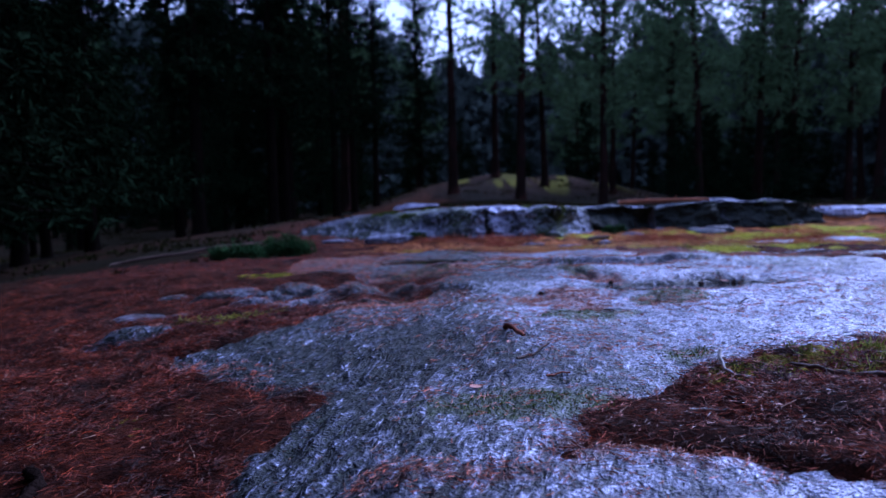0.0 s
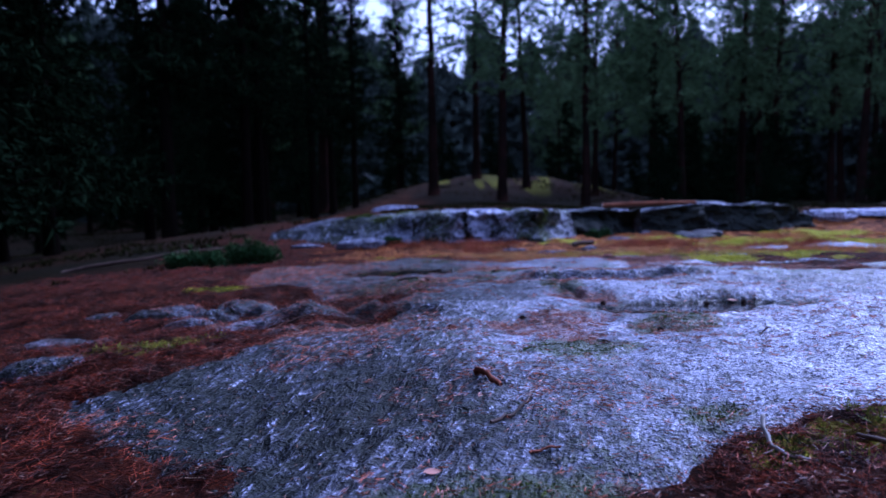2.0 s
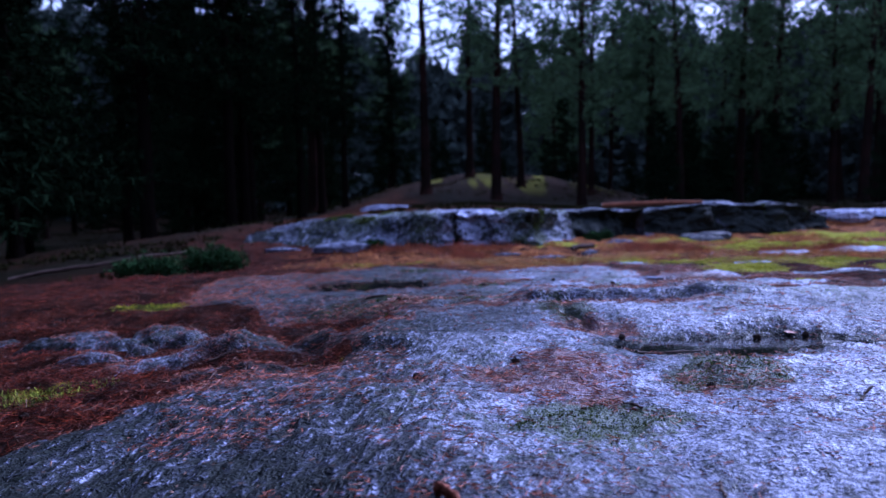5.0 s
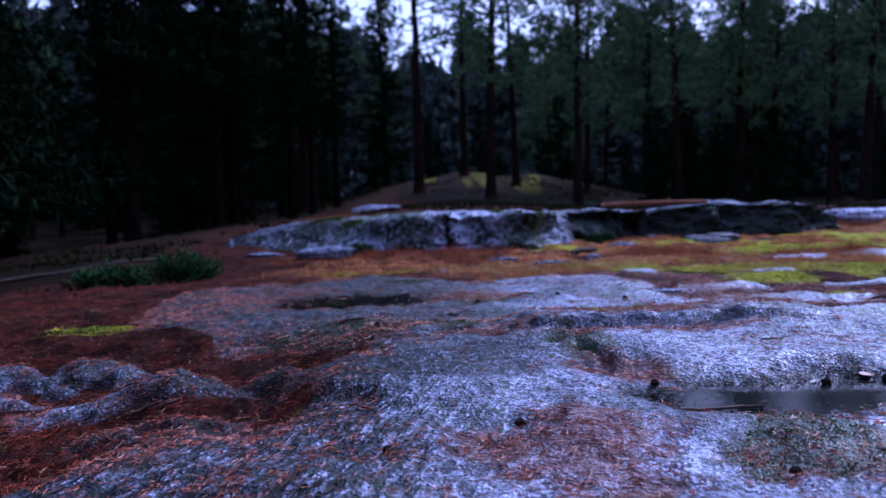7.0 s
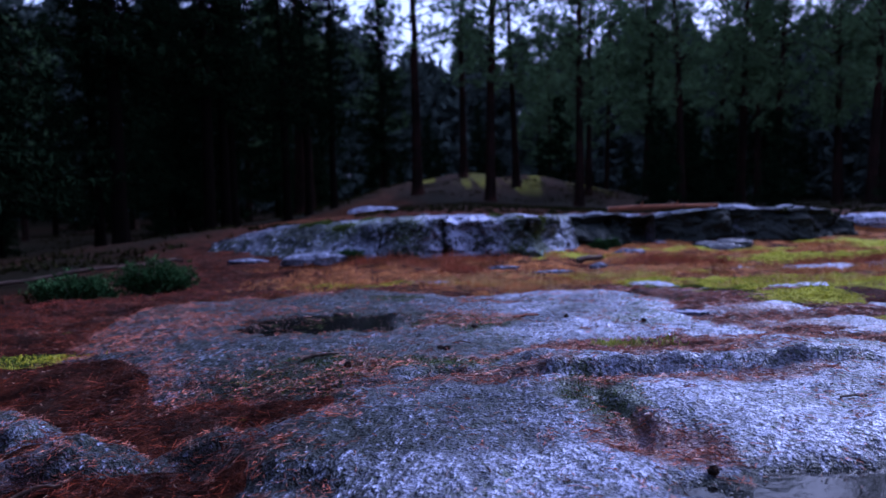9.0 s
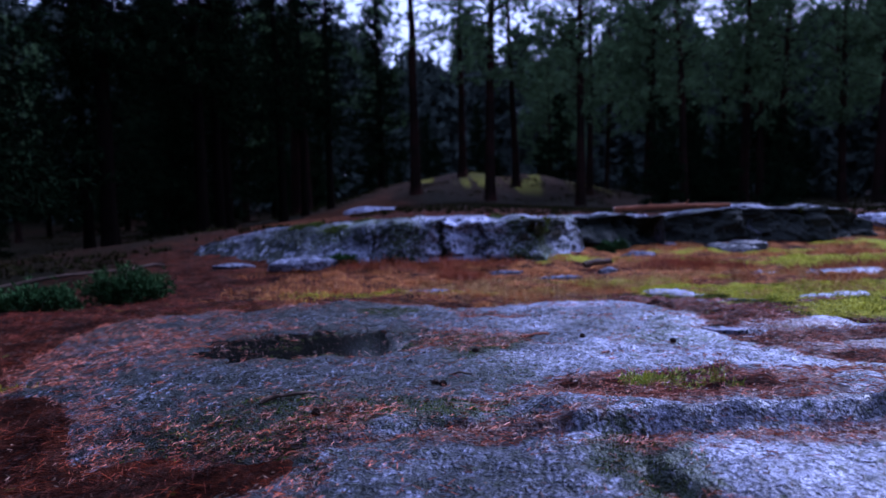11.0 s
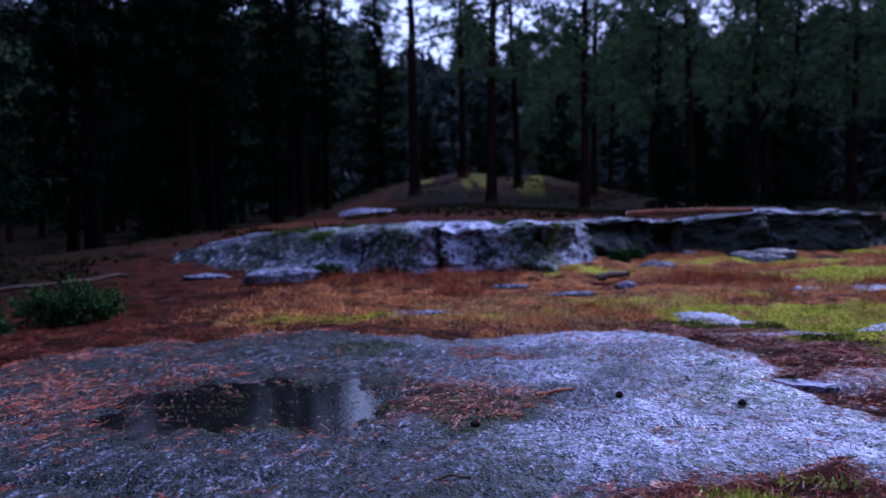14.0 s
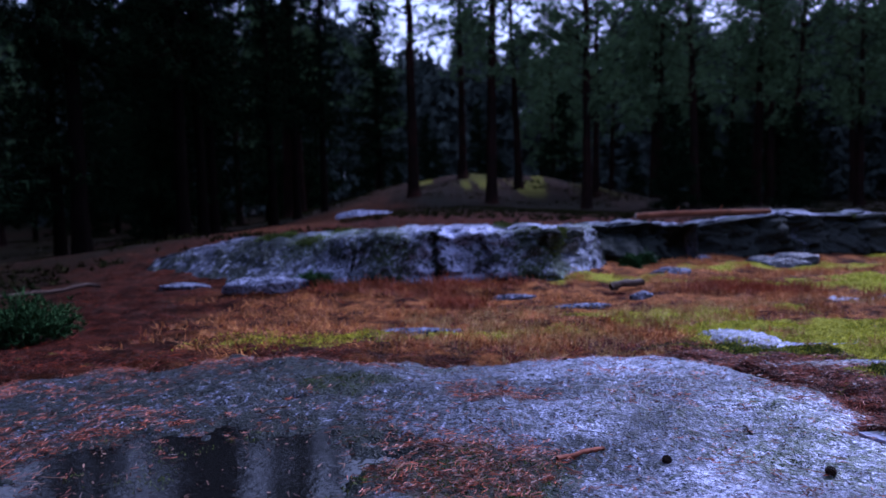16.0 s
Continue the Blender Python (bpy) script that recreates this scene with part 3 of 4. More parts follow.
# ---- ground and bare rock ----
def graded(lo, hi, fine, step, grow=1.16):
    a = list(np.arange(fine[0], fine[1], step))
    s, p = step, a[0]
    while p > lo:
        s *= grow
        p -= s
        a.insert(0, p)
    s, p = step, a[-1]
    while p < hi:
        s *= grow
        p += s
        a.append(p)
    return np.array(a)


def sheet(name, xs, ys, height, material, attrs):
    X, Y = np.meshgrid(xs, ys, indexing="ij")
    Z = height(X, Y)
    v = np.stack([X, Y, Z], -1).reshape(-1, 3)
    return new(name, mesh_of(name, v, grid_faces(len(xs), len(ys)), material, True, {k: f(X, Y).ravel() for k, f in attrs.items()}))


# the wood mask says where tree shade is painted into the floor
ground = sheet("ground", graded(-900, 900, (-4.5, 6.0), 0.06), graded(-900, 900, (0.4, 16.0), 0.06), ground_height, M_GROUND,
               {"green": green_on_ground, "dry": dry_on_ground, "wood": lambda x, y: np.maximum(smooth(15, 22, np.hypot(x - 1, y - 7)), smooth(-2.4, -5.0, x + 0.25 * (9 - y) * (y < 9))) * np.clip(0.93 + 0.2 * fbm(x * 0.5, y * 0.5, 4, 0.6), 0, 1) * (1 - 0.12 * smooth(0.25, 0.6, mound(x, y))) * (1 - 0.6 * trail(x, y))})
tagged(ground, "forest floor covered with reddish pine needles, moss and dry grass", "ground", kind="structure")
# the wet mask holds pools and seepage, plus painted shade on one side
slab = sheet("bedrock", np.concatenate([np.arange(-2.7, -1.8, 0.03), np.arange(-1.8, 2.3, 0.016), np.arange(2.3, 3.0, 0.03), np.arange(3.0, 7.6, 0.07)]), np.concatenate([np.arange(0.4, 1.5, 0.03), np.arange(1.5, 6.2, 0.016), np.arange(6.2, 9.9, 0.022), np.arange(9.9, 12.3, 0.06)]), rock_height, M_SLAB,
             {"moss": moss_on_rock, "litter": litter_on_rock, "furrow": lambda x, y: smooth(1.0, -0.1, x + 0.2 * fbm(x * 2, y * 2, 3) - 0.12 * (3.5 - y) * (y < 3.5)) * smooth(5.6, 4.8, y), "wet": lambda x, y: np.clip(smooth(-0.5, 0.2, np.maximum(*pools(x, y))) + 0.35 * smooth(0.1, 0.5, fbm(x * 1.5, y * 1.5 + 7, 3)) + seep_shade(x, y), 0, 1.7)})
tagged(slab, "wet grey granite bedrock slab strewn with pine needles and moss", "rock", kind="structure")


def puddle(name, cx, cy, rx, ry, z, label):
    ang = np.linspace(0, 2 * np.pi, 48, endpoint=False)
    v = [(cx, cy, z)] + [(cx + rx * math.cos(a), cy + ry * math.sin(a), z) for a in ang]
    v += [(p[0], p[1], z - 0.06) for p in v]
    f = [(0, 1 + k, 1 + (k + 1) % 48) for k in range(48)] + [(49, 50 + (k + 1) % 48, 50 + k) for k in range(48)]
    f += [q for k in range(48) for q in ((1 + k, 50 + k, 50 + (k + 1) % 48), (1 + k, 50 + (k + 1) % 48, 1 + (k + 1) % 48))]
    return tagged(new(name, mesh_of(name, v, f, M_WATER, False)), label, "puddle", kind="structure")


puddle("water_1", 1.55, 4.83, 0.75, 0.36, POOL_A, "shallow rain puddle lying in a hollow of the rock")
puddle("water_2", 0.05, 7.75, 1.0, 0.6, POOL_B, "dark rain puddle on the rock mirroring the trees")


# ---- the rock ledges ----
def outcrop(name, x0, x1, front, lip, high, back, low, steep, material, label, seed=0, undercut=0.0, rough=1.0, dark=0.5, taper=0.35):
    """A long ledge. front, lip, high, back and low give, along x, the foot of its face, the depth of the lip behind it, the top's height, its back edge and the foot's height."""
    nu, nv = int((x1 - x0) / 0.025), 110
    u = np.linspace(x0, x1, nu)[:, None] + np.zeros((1, nv))
    t = np.linspace(0, 1, nv)[None, :] + np.zeros((nu, 1))
    F, L, H, B, Z0 = front(u), lip(u), high(u), back(u), low(u)
    rise = np.clip(t / 0.5, 0, 1)
    s = steep(u)
    prof = rise ** 1.0
    face_y = L * (prof ** (1 + s)) * 1.0
    face_z = (H - Z0) * (1 - (1 - prof) ** (1 + 0.8 * s))
    over = np.clip((t - 0.5) / 0.5, 0, 1)
    y = F + face_y + (B - F - L) * over
    z = Z0 + face_z - 0.55 * (over**3) + 0.04 * np.sin(over * 3.0)
    y = y + undercut * np.sin(np.pi * np.clip(rise * 1.15, 0, 1)) * smooth(0.0, 0.3, rise) * (t < 0.5)
    # cracks, ledges and knobs
    q = seed * 31.7
    calm = np.clip(s, 0.25, 1.0)
    k1 = calm * fbm(u * 1.3 + q, z * 2.2 + over * 3 + q, 4, 0.55)
    k2 = fbm(u * 5 + q, z * 8 + over * 9, 4, 0.6)
    blocks = np.floor((u * 1.6 + 0.5 * vnoise(u * 1.1 + q, z * 2)) * 1.0)
    jut = GRID[(blocks.astype(int) * 7 + seed * 13) % 256, ((z * 3.1 + 0.3 * vnoise(u * 2, z * 5)).astype(int) * 5 + 100) % 256] - 0.5
    jut = jut * calm
    cut = np.abs(vnoise(u * 2.1 + q, z * 0.9 + over * 2 + q))
    crack = smooth(0.07, 0.0, cut)
    on_face = (t < 0.56) * smooth(0.0, 0.12, rise)
    y = y - on_face * rough * (0.17 * k1 + 0.06 * k2 + 0.22 * jut) + on_face * 0.12 * crack
    z = z + (0.05 * k1 + 0.02 * k2) * smooth(0.1, 0.5, rise) - 0.05 * crack * (t > 0.4)
    ends = smooth(0, taper, u - x0) * smooth(0, taper, x1 - u)
    z = z * ends + (Z0 - 0.25) * (1 - ends)
    v = np.stack([u + 0.04 * k2, y, z], -1).reshape(-1, 3)
    moss = np.clip(0.25 + 0.5 * fbm(u * 1.2 + q, y * 1.2, 3) + 0.3 * crack, 0, 1)
    # dark face mixes algae with overhang shade put into the colour; cracks darkened too
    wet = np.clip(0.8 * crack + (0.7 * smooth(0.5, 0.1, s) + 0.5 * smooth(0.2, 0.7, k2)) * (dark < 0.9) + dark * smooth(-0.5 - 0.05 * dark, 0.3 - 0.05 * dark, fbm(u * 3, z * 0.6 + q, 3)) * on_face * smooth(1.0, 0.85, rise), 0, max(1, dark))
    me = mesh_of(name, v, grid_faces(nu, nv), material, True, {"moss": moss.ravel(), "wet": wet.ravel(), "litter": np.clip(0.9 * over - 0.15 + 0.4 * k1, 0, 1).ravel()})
    ob = tagged(new(name, me), label, "rock")
    pick = np.flatnonzero((moss.ravel() > 0.7) & (t.ravel() > 0.12) & (t.ravel() < 0.8))
    pick = RNG.choice(pick, min(len(pick), int(110 * (x1 - x0))), False)
    at = np.repeat(v[pick], 8, 0) + RNG.normal(0, 0.022, (8 * len(pick), 3)) * (1, 0.3, 0.6)
    bv, bf = blades(at, RNG.normal(0, 0.7, (len(at), 3)) + np.array([0, -0.6, 0.8]), np.full(len(at), 0.025), np.full(len(at), 0.009), 0.3)
    tagged(part("moss", mesh_of("moss", bv, bf, M_MOSS, False), ob, "green moss cushions in the cracks"), kind="stuff")
    return ob


def along(*pairs):
    xs, vs = [p[0] for p in pairs], [p[1] for p in pairs]
    return lambda u: np.interp(u, xs, vs)


outcrop("rock_ledge", -4.1, 3.15, along((-4.1, 15.7), (-2.2, 13.95), (-0.8, 13.3), (0.4, 13.15), (2.1, 13.2), (2.6, 13.9), (3.15, 14.9)),
        along((-3.7, 0.5), (-2.5, 1.5), (-0.8, 1.2), (0.2, 0.5), (2.4, 0.35), (3.2, 0.3)), along((-4.1, -0.45), (-3.5, -0.18), (-3.0, 0.0), (-2.4, 0.13), (-1.9, 0.23), (-1.4, 0.29), (-0.9, 0.33), (0.1, 0.37), (2.2, 0.39), (3.2, 0.34)),
        along((-3.7, 16.4), (0, 16.4), (3.2, 16.6)), along((-3.7, -0.35), (-2, -0.25), (0, -0.14), (3.2, -0.12)), along((-3.7, 0.0), (-0.8, 0.25), (0.3, 1.3), (3.2, 1.6)),
        M_ROCK, "long grey granite ledge with mossy cracks above dry grass", 1, 0.1, 0.75)
# the high dark values paint the overhang's shade onto these two faces
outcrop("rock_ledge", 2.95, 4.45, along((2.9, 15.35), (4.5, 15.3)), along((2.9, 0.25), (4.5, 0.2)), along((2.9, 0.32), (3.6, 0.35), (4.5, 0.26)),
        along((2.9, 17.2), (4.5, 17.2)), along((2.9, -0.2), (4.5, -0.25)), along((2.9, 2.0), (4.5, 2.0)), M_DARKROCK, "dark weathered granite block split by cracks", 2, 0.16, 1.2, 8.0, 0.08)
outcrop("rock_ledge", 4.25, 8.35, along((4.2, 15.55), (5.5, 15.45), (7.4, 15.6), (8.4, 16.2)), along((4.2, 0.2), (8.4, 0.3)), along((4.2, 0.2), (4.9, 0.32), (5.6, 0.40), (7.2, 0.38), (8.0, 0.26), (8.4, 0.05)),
        along((4.2, 17.6), (8.4, 17.6)), along((4.2, -0.3), (8.4, -0.32)), along((4.2, 2.2), (8.4, 1.6)), M_DARKROCK, "overhanging dark granite ledge with a pale top, its face shaded in the colour", 3, 0.16, 1.25, 9.0, 0.1)


def boulder(name, x, y, sx, sy, sz, turn, material, label, seed, sink=0.35, flat=1.0, z=None, category="stone"):
    bm = bmesh.new()
    bmesh.ops.create_icosphere(bm, subdivisions=4, radius=1)
    for v in bm.verts:
        d = v.co.normalized()
        k = 1 + 0.28 * noise.fractal(d * 1.3 + Vector((seed * 3.1, 0, 0)), 1.0, 2.0, 4) + 0.10 * noise.noise(d * 5 + Vector((0, seed, 0)))
        p = d * k
        p.z = math.copysign(abs(p.z) ** flat, p.z)
        v.co = (p.x * sx, p.y * sy, p.z * sz)
    for f in bm.faces:
        f.smooth = True
    me = bpy.data.meshes.new(name)
    bm.to_mesh(me)
    bm.free()
    me.materials.append(material)
    ob = new(name, me)
    if z is None:
        z = float(surface(np.array(x), np.array(y)))
    ob.matrix_world = pose(x, y, z + sz * (1 - 2 * sink) * 0.6, 0, 0, turn)
    return tagged(ob, label, category)


for k, (x, y, sx, sy, sz, turn) in enumerate(((3.6, 14.0, 0.24, 0.12, 0.08, 5), (1.52, 12.45, 0.2, 0.08, 0.03, 0), (2.01, 11.7, 0.24, 0.07, 0.03, 10), (2.66, 12.15, 0.13, 0.06, 0.05, 20), (0.59, 10.55, 0.3, 0.07, 0.035, -4),
                                              (4.5, 15.3, 0.12, 0.08, 0.06, 0), (-2.0, 13.6, 0.28, 0.12, 0.05, 0), (-0.95, 13.05, 0.42, 0.18, 0.1, 4))):
    boulder("stone", x, y, sx, sy, sz, turn, M_DARKROCK, "small grey stone lying in dry grass", 40 + k, 0.35, 0.75)
for k, (x, y, sx, sy, sz, turn) in enumerate(((5.12, 14.95, 0.2, 0.14, 0.08, 6), (5.62, 15.0, 0.3, 0.18, 0.09, -10), (5.35, 14.8, 0.34, 0.16, 0.07, 4), (3.55, 15.15, 0.28, 0.16, 0.13, 0))):
    boulder("stone", x, y, sx, sy, sz, turn, M_BLACKROCK, "dark broken stone at the foot of the ledge", 60 + k, 0.3, 0.6)
for k, (x, y, sx, sy, sz, turn) in enumerate(((3.0, 17.3, 1.0, 0.5, 0.13, 0), (9.0, 16.7, 0.6, 0.35, 0.15, 0), (10.2, 17.0, 0.6, 0.4, 0.1, 0), (-1.03, 29.5, 0.95, 0.4, 0.18, 6))):
    boulder("boulder", x, y, sx, sy, sz, turn, M_ROCK, "weathered grey boulder among moss and grass", 80 + k, 0.3, 0.7, category="rock")


def split_slab(x, y, turn):
    """A loose flat slab of stone."""
    bm = bmesh.new()
    bmesh.ops.create_cube(bm, size=1)
    bmesh.ops.subdivide_edges(bm, edges=bm.edges[:], cuts=5, use_grid_fill=True)
    for v in bm.verts:
        v.co = (v.co.x * 0.26 * (1 - 0.5 * abs(v.co.y)), v.co.y * 0.07, v.co.z * 0.022)
        v.co += 0.006 * noise.noise_vector(v.co * 14)
    me = bpy.data.meshes.new("loose_slab")
    bm.to_mesh(me)
    bm.free()
    me.materials.append(M_ROCK)
    ob = new("loose_slab", me)
    ob.matrix_world = pose(x, y, float(surface(np.array(x), np.array(y))) + 0.016, 4, -3, turn)
    return tagged(ob, "thin loose stone slab lying on the bedrock", "stone")


split_slab(2.12, 7.7, -48)


# ---- wood lying about ----
def stick(name, points, r0, r1, material, label, category="stick", wobble=0.2, lift=True, seed=0):
    p = np.array(points, float)
    s = np.linspace(0, 1, len(p))
    t = np.linspace(0, 1, max(8, len(p) * 4))
    q = np.stack([np.interp(t, s, p[:, k]) for k in range(3)], 1)
    q[:, :2] += 0.004 * np.stack([fbm(t * 6 + seed, t * 0, 3), fbm(t * 6, t * 0 + seed, 3)], 1)
    rad = np.interp(t, [0, 0.05, 1], [r0 * 0.8, r0, r1])
    if lift:
        q[:, 2] += surface(q[:, 0], q[:, 1]) + rad * 0.7
    v, f = join([tube(q, rad, 8, wobble, seed)])
    return tagged(new(name, mesh_of(name, v, f, material)), label, category)


def felled_log():
    root = new("log")
    a, b = np.array([3.92, 16.45, 0.40]), np.array([5.82, 16.1, 0.445])
    t = np.linspace(0, 1, 40)
    p = a + (b - a) * t[:, None] + np.stack([t * 0, 0.015 * np.sin(5 * t), 0.012 * np.sin(4 * t)], 1)
    v, f = join([tube(p, 0.045 - 0.005 * t, 14, 0.08, 3)])
    part("trunk", mesh_of("trunk", v, f, M_LOG), root)
    way = (b - a) / np.linalg.norm(b - a)
    for end, s in ((a, -1), (b, 1)):
        v, f = join([tube([end + s * way * 0.001, end + s * way * 0.01], [0.04, 0.038], 14, 0.05, 4)])
        part("cut_face", mesh_of("cut_face", v, f, M_GREYWOOD), root, "pale sawn end")
    for k in (0.3, 0.62):
        c = a + (b - a) * k
        v, f = join([tube([c, c + np.array([0.02, -0.05, 0.08]), c + np.array([0.03, -0.06, 0.12])], [0.018, 0.014, 0.01], 6, 0.1, 5)])
        part("branch_stub", mesh_of("branch_stub", v, f, M_LOG), root)
    return tagged(root, "reddish brown barked log resting on the rock ledge", "log")


felled_log()
stick("log", [(4.2, 16.75, 0.40), (5.7, 16.5, 0.43)], 0.045, 0.04, M_LOG, "thin weathered log lying behind a thicker one", "log", 0.08, False, 8)
stick("rotten_log", [(2.5, 12.62, 0.03), (2.62, 12.66, 0.05), (2.86, 12.74, 0.02)], 0.045, 0.035, M_TWIG, "short dark rotten log end sunk in dry grass", "log", 0.2, True, 31)
stick("bark_chip", [(0.26, 3.24, 0.012), (0.29, 3.19, 0.014), (0.335, 3.1, 0.004)], 0.013, 0.007, M_REDBARK, "curled piece of reddish pine bark on the rock", "bark", 0.5, True, 1)
stick("twig", [(0.27, 2.8, 0.0), (0.34, 2.86, 0.006), (0.42, 2.97, 0.0)], 0.006, 0.004, M_TWIG, "dark broken twig lying on the rock", "stick", 0.3, True, 2)
stick("root", [(0.985, 2.6, 0.045), (0.97, 2.56, 0.032), (0.96, 2.5, 0.012), (0.98, 2.45, 0.006), (1.03, 2.4, 0.002)], 0.006, 0.0035, M_GREYWOOD, "pale bleached forked root at the rim of the soil", "root", 0.25, True, 3)
stick("stick", [(1.22, 2.56, 0.012), (1.28, 2.46, 0.012), (1.36, 2.36, 0.01), (1.48, 2.26, 0.006), (1.7, 2.2, 0.006)], 0.006, 0.016, M_TWIG, "dark rotten branch lying on mossy soil", "stick", 0.25, True, 4)
stick("twig", [(0.74, 2.19, 0.006), (0.84, 2.17, 0.008)], 0.0055, 0.005, M_GREYWOOD, "short pale broken twig on needle litter", "stick", 0.2, True, 5)
stick("twig", [(-0.12, 6.27, 0.004), (-0.06, 6.3, 0.008), (0.0, 6.31, 0.006), (0.06, 6.36, 0.004)], 0.008, 0.005, M_TWIG, "dark knotty twig lying on the rock", "stick", 0.4, True, 6)
stick("twig", [(0.98, 7.62, 0.003), (1.07, 7.66, 0.008), (1.15, 7.72, 0.004)], 0.009, 0.006, M_REDBARK, "brown peeled twig on the rock", "stick", 0.3, True, 7)
stick("twig", [(1.1, 4.62, 0.006), (1.25, 4.63, 0.01), (1.38, 4.66, 0.004)], 0.005, 0.004, M_TWIG, "thin dark twig at the edge of the puddle", "stick", 0.4, True, 8)
stick("twig", [(-0.75, 5.1, 0.01), (-0.6, 5.14, 0.012)], 0.008, 0.005, M_TWIG, "short dark twig on needle litter", "stick", 0.4, True, 9)
stick("root", [(-1.3, 2.2, 0.0), (-1.2, 2.08, 0.012), (-1.2, 1.95, 0.008), (-1.27, 1.8, -0.01)], 0.022, 0.014, M_BARK, "dark weathered root rising out of the litter", "root", 0.3, True, 10)
stick("branch", [(-5.6, 12.2, 0.1), (-4.6, 12.6, 0.14), (-3.4, 13.2, 0.1), (-2.9, 13.6, 0.05)], 0.03, 0.02, M_TWIG, "long thin fallen branch on the slope", "stick", 0.2, True, 11)
for k, (x, y, turn) in enumerate(((0.4, 2.6, 20), (-0.3, 3.3, 70), (0.9, 4.0, 110), (0.1, 4.9, 150), (1.6, 3.9, 40), (0.6, 6.7, 10), (1.3, 7.1, 60), (0.0, 8.3, 30), (1.7, 7.9, 80), (-0.9, 4.5, 5), (1.75, 5.35, 15), (0.9, 3.3, 75))):
    c, s = 0.05 * math.cos(radians(turn)), 0.05 * math.sin(radians(turn))
    stick("twig", [(x - c, y - s, 0.002), (x, y, 0.006), (x + c, y + s, 0.002)], 0.004, 0.003, M_TWIG if k % 3 else M_REDBARK, "small broken twig lying on the rock", "stick", 0.4, True, 20 + k)


def leaf(x, y, turn, size=0.035):
    s = np.linspace(0, 1, 9)
    half = 0.38 * np.sin(np.pi * s ** 0.8) + 0.01
    rows = [np.stack([(s - 0.5) * 2, w * half * 1.6, 0.12 * np.cos(3 * s) + 0.12 * abs(w)], 1) for w in (-1, -0.5, 0, 0.5, 1)]
    v = np.stack(rows).reshape(-1, 3) * size
    v = np.concatenate([v, v - (0, 0, 0.0015)])
    f = grid_faces(5, 9)
    ob = new("leaf", mesh_of("leaf", v, np.concatenate([f, f[:, ::-1] + 45]), M_LEAF))
    ob.matrix_world = pose(x, y, float(surface(np.array(x), np.array(y))) + 0.006, 6, -5, turn)
    return tagged(ob, "pale pinkish fallen leaf on the rock", "leaf")


leaf(0.1, 2.49, 20, 0.025)
leaf(1.9, 4.95, -10, 0.03)
leaf(-1.35, 2.05, 50, 0.03)
leaf(1.12, 6.55, 5, 0.03)


def pine_cone():
    """An open cone: a core with spiral rows of woody scales."""
    t = np.linspace(0, 1, 9)
    v, f = join([tube(np.stack([0.046 * (t - 0.5), 0 * t, 0 * t], 1), 0.011 * np.sin(np.pi * (0.08 + 0.87 * t)), 8, 0.05, 1)])
    vs, fs = [], []
    for k in range(64):
        s, a = (k + 0.5) / 64, k * 2.39996
        x, r = 0.046 * (s - 0.5), 0.017 * math.sin(math.pi * (0.10 + 0.82 * s)) + 0.002
        out, side, fore = np.array([0, math.cos(a), math.sin(a)]), np.array([0, -math.sin(a), math.cos(a)]), np.array([1.0, 0, 0])
        w = 0.0048
        b = fore * x + out * r * 0.4
        tip = fore * (x + 0.004) + out * r
        q = [b - side * w * 0.5, b + side * w * 0.5, tip + side * w, tip + fore * 0.003, tip - side * w, tip + out * 0.0016 - fore * 0.002]
        vs += q
        i = 6 * k
        fs += [(i, i + 1, i + 2), (i, i + 2, i + 4), (i + 4, i + 2, i + 3), (i + 2, i + 5, i + 3), (i + 3, i + 5, i + 4), (i, i + 4, i + 5), (i + 1, i + 5, i + 2), (i, i + 5, i + 1)]
    ob = new("pine_cone", mesh_of("pine_cone", 0.72 * np.concatenate([v, np.array(vs)]), np.concatenate([f, np.array(fs) + len(v)]), M_CONE, False))
    return tagged(ob, "dark brown open pine cone lying on the rock", "pine cone", "pine cones on the ground")


cone_spots = [(1.115, 4.9, 40), (0.19, 5.97, 10), (0.52, 6.5, 75), (0.49, 6.52, 0), (0.10, 6.05, 60), (0.6, 4.57, 20), (0.21, 4.42, 80), (1.72, 4.9, 0), (1.95, 4.92, 50), (1.2, 4.12, 15), (-0.73, 4.42, 30), (-1.2, 4.35, 70),
              (1.84, 9.36, 0), (1.35, 9.3, 45), (0.7, 7.2, 20), (1.3, 7.57, 60), (1.76, 7.5, 10), (-0.6, 5.0, 0),]
first_cone = None
for x, y, turn in cone_spots:
    m = pose(x, y, float(surface(np.array(x), np.array(y))) + 0.009, 0, 8, turn)
    if first_cone is None:
        first_cone = pine_cone()
        first_cone.matrix_basis = m
    else:
        copy_thing(first_cone, m @ pose(0, 0, 0, turn * 3))


# ---- what lies and grows thickly ----
def scatter(n, density, xr, yr):
    """Random spots by density."""
    out, many = [], int(min(60000, max(3000, 2.5 * n)))
    while sum(map(len, out)) < n:
        x, y = RNG.uniform(*xr, many), RNG.uniform(*yr, many)
        keep = RNG.rand(many) < density(x, y)
        out.append(np.stack([x[keep], y[keep]], 1))
    return np.concatenate(out)[:n]


def clumps(spots, per, spread):
    """Several needles round each spot."""
    return np.repeat(spots, per, 0) + RNG.normal(0, spread, (len(spots) * per, 2))


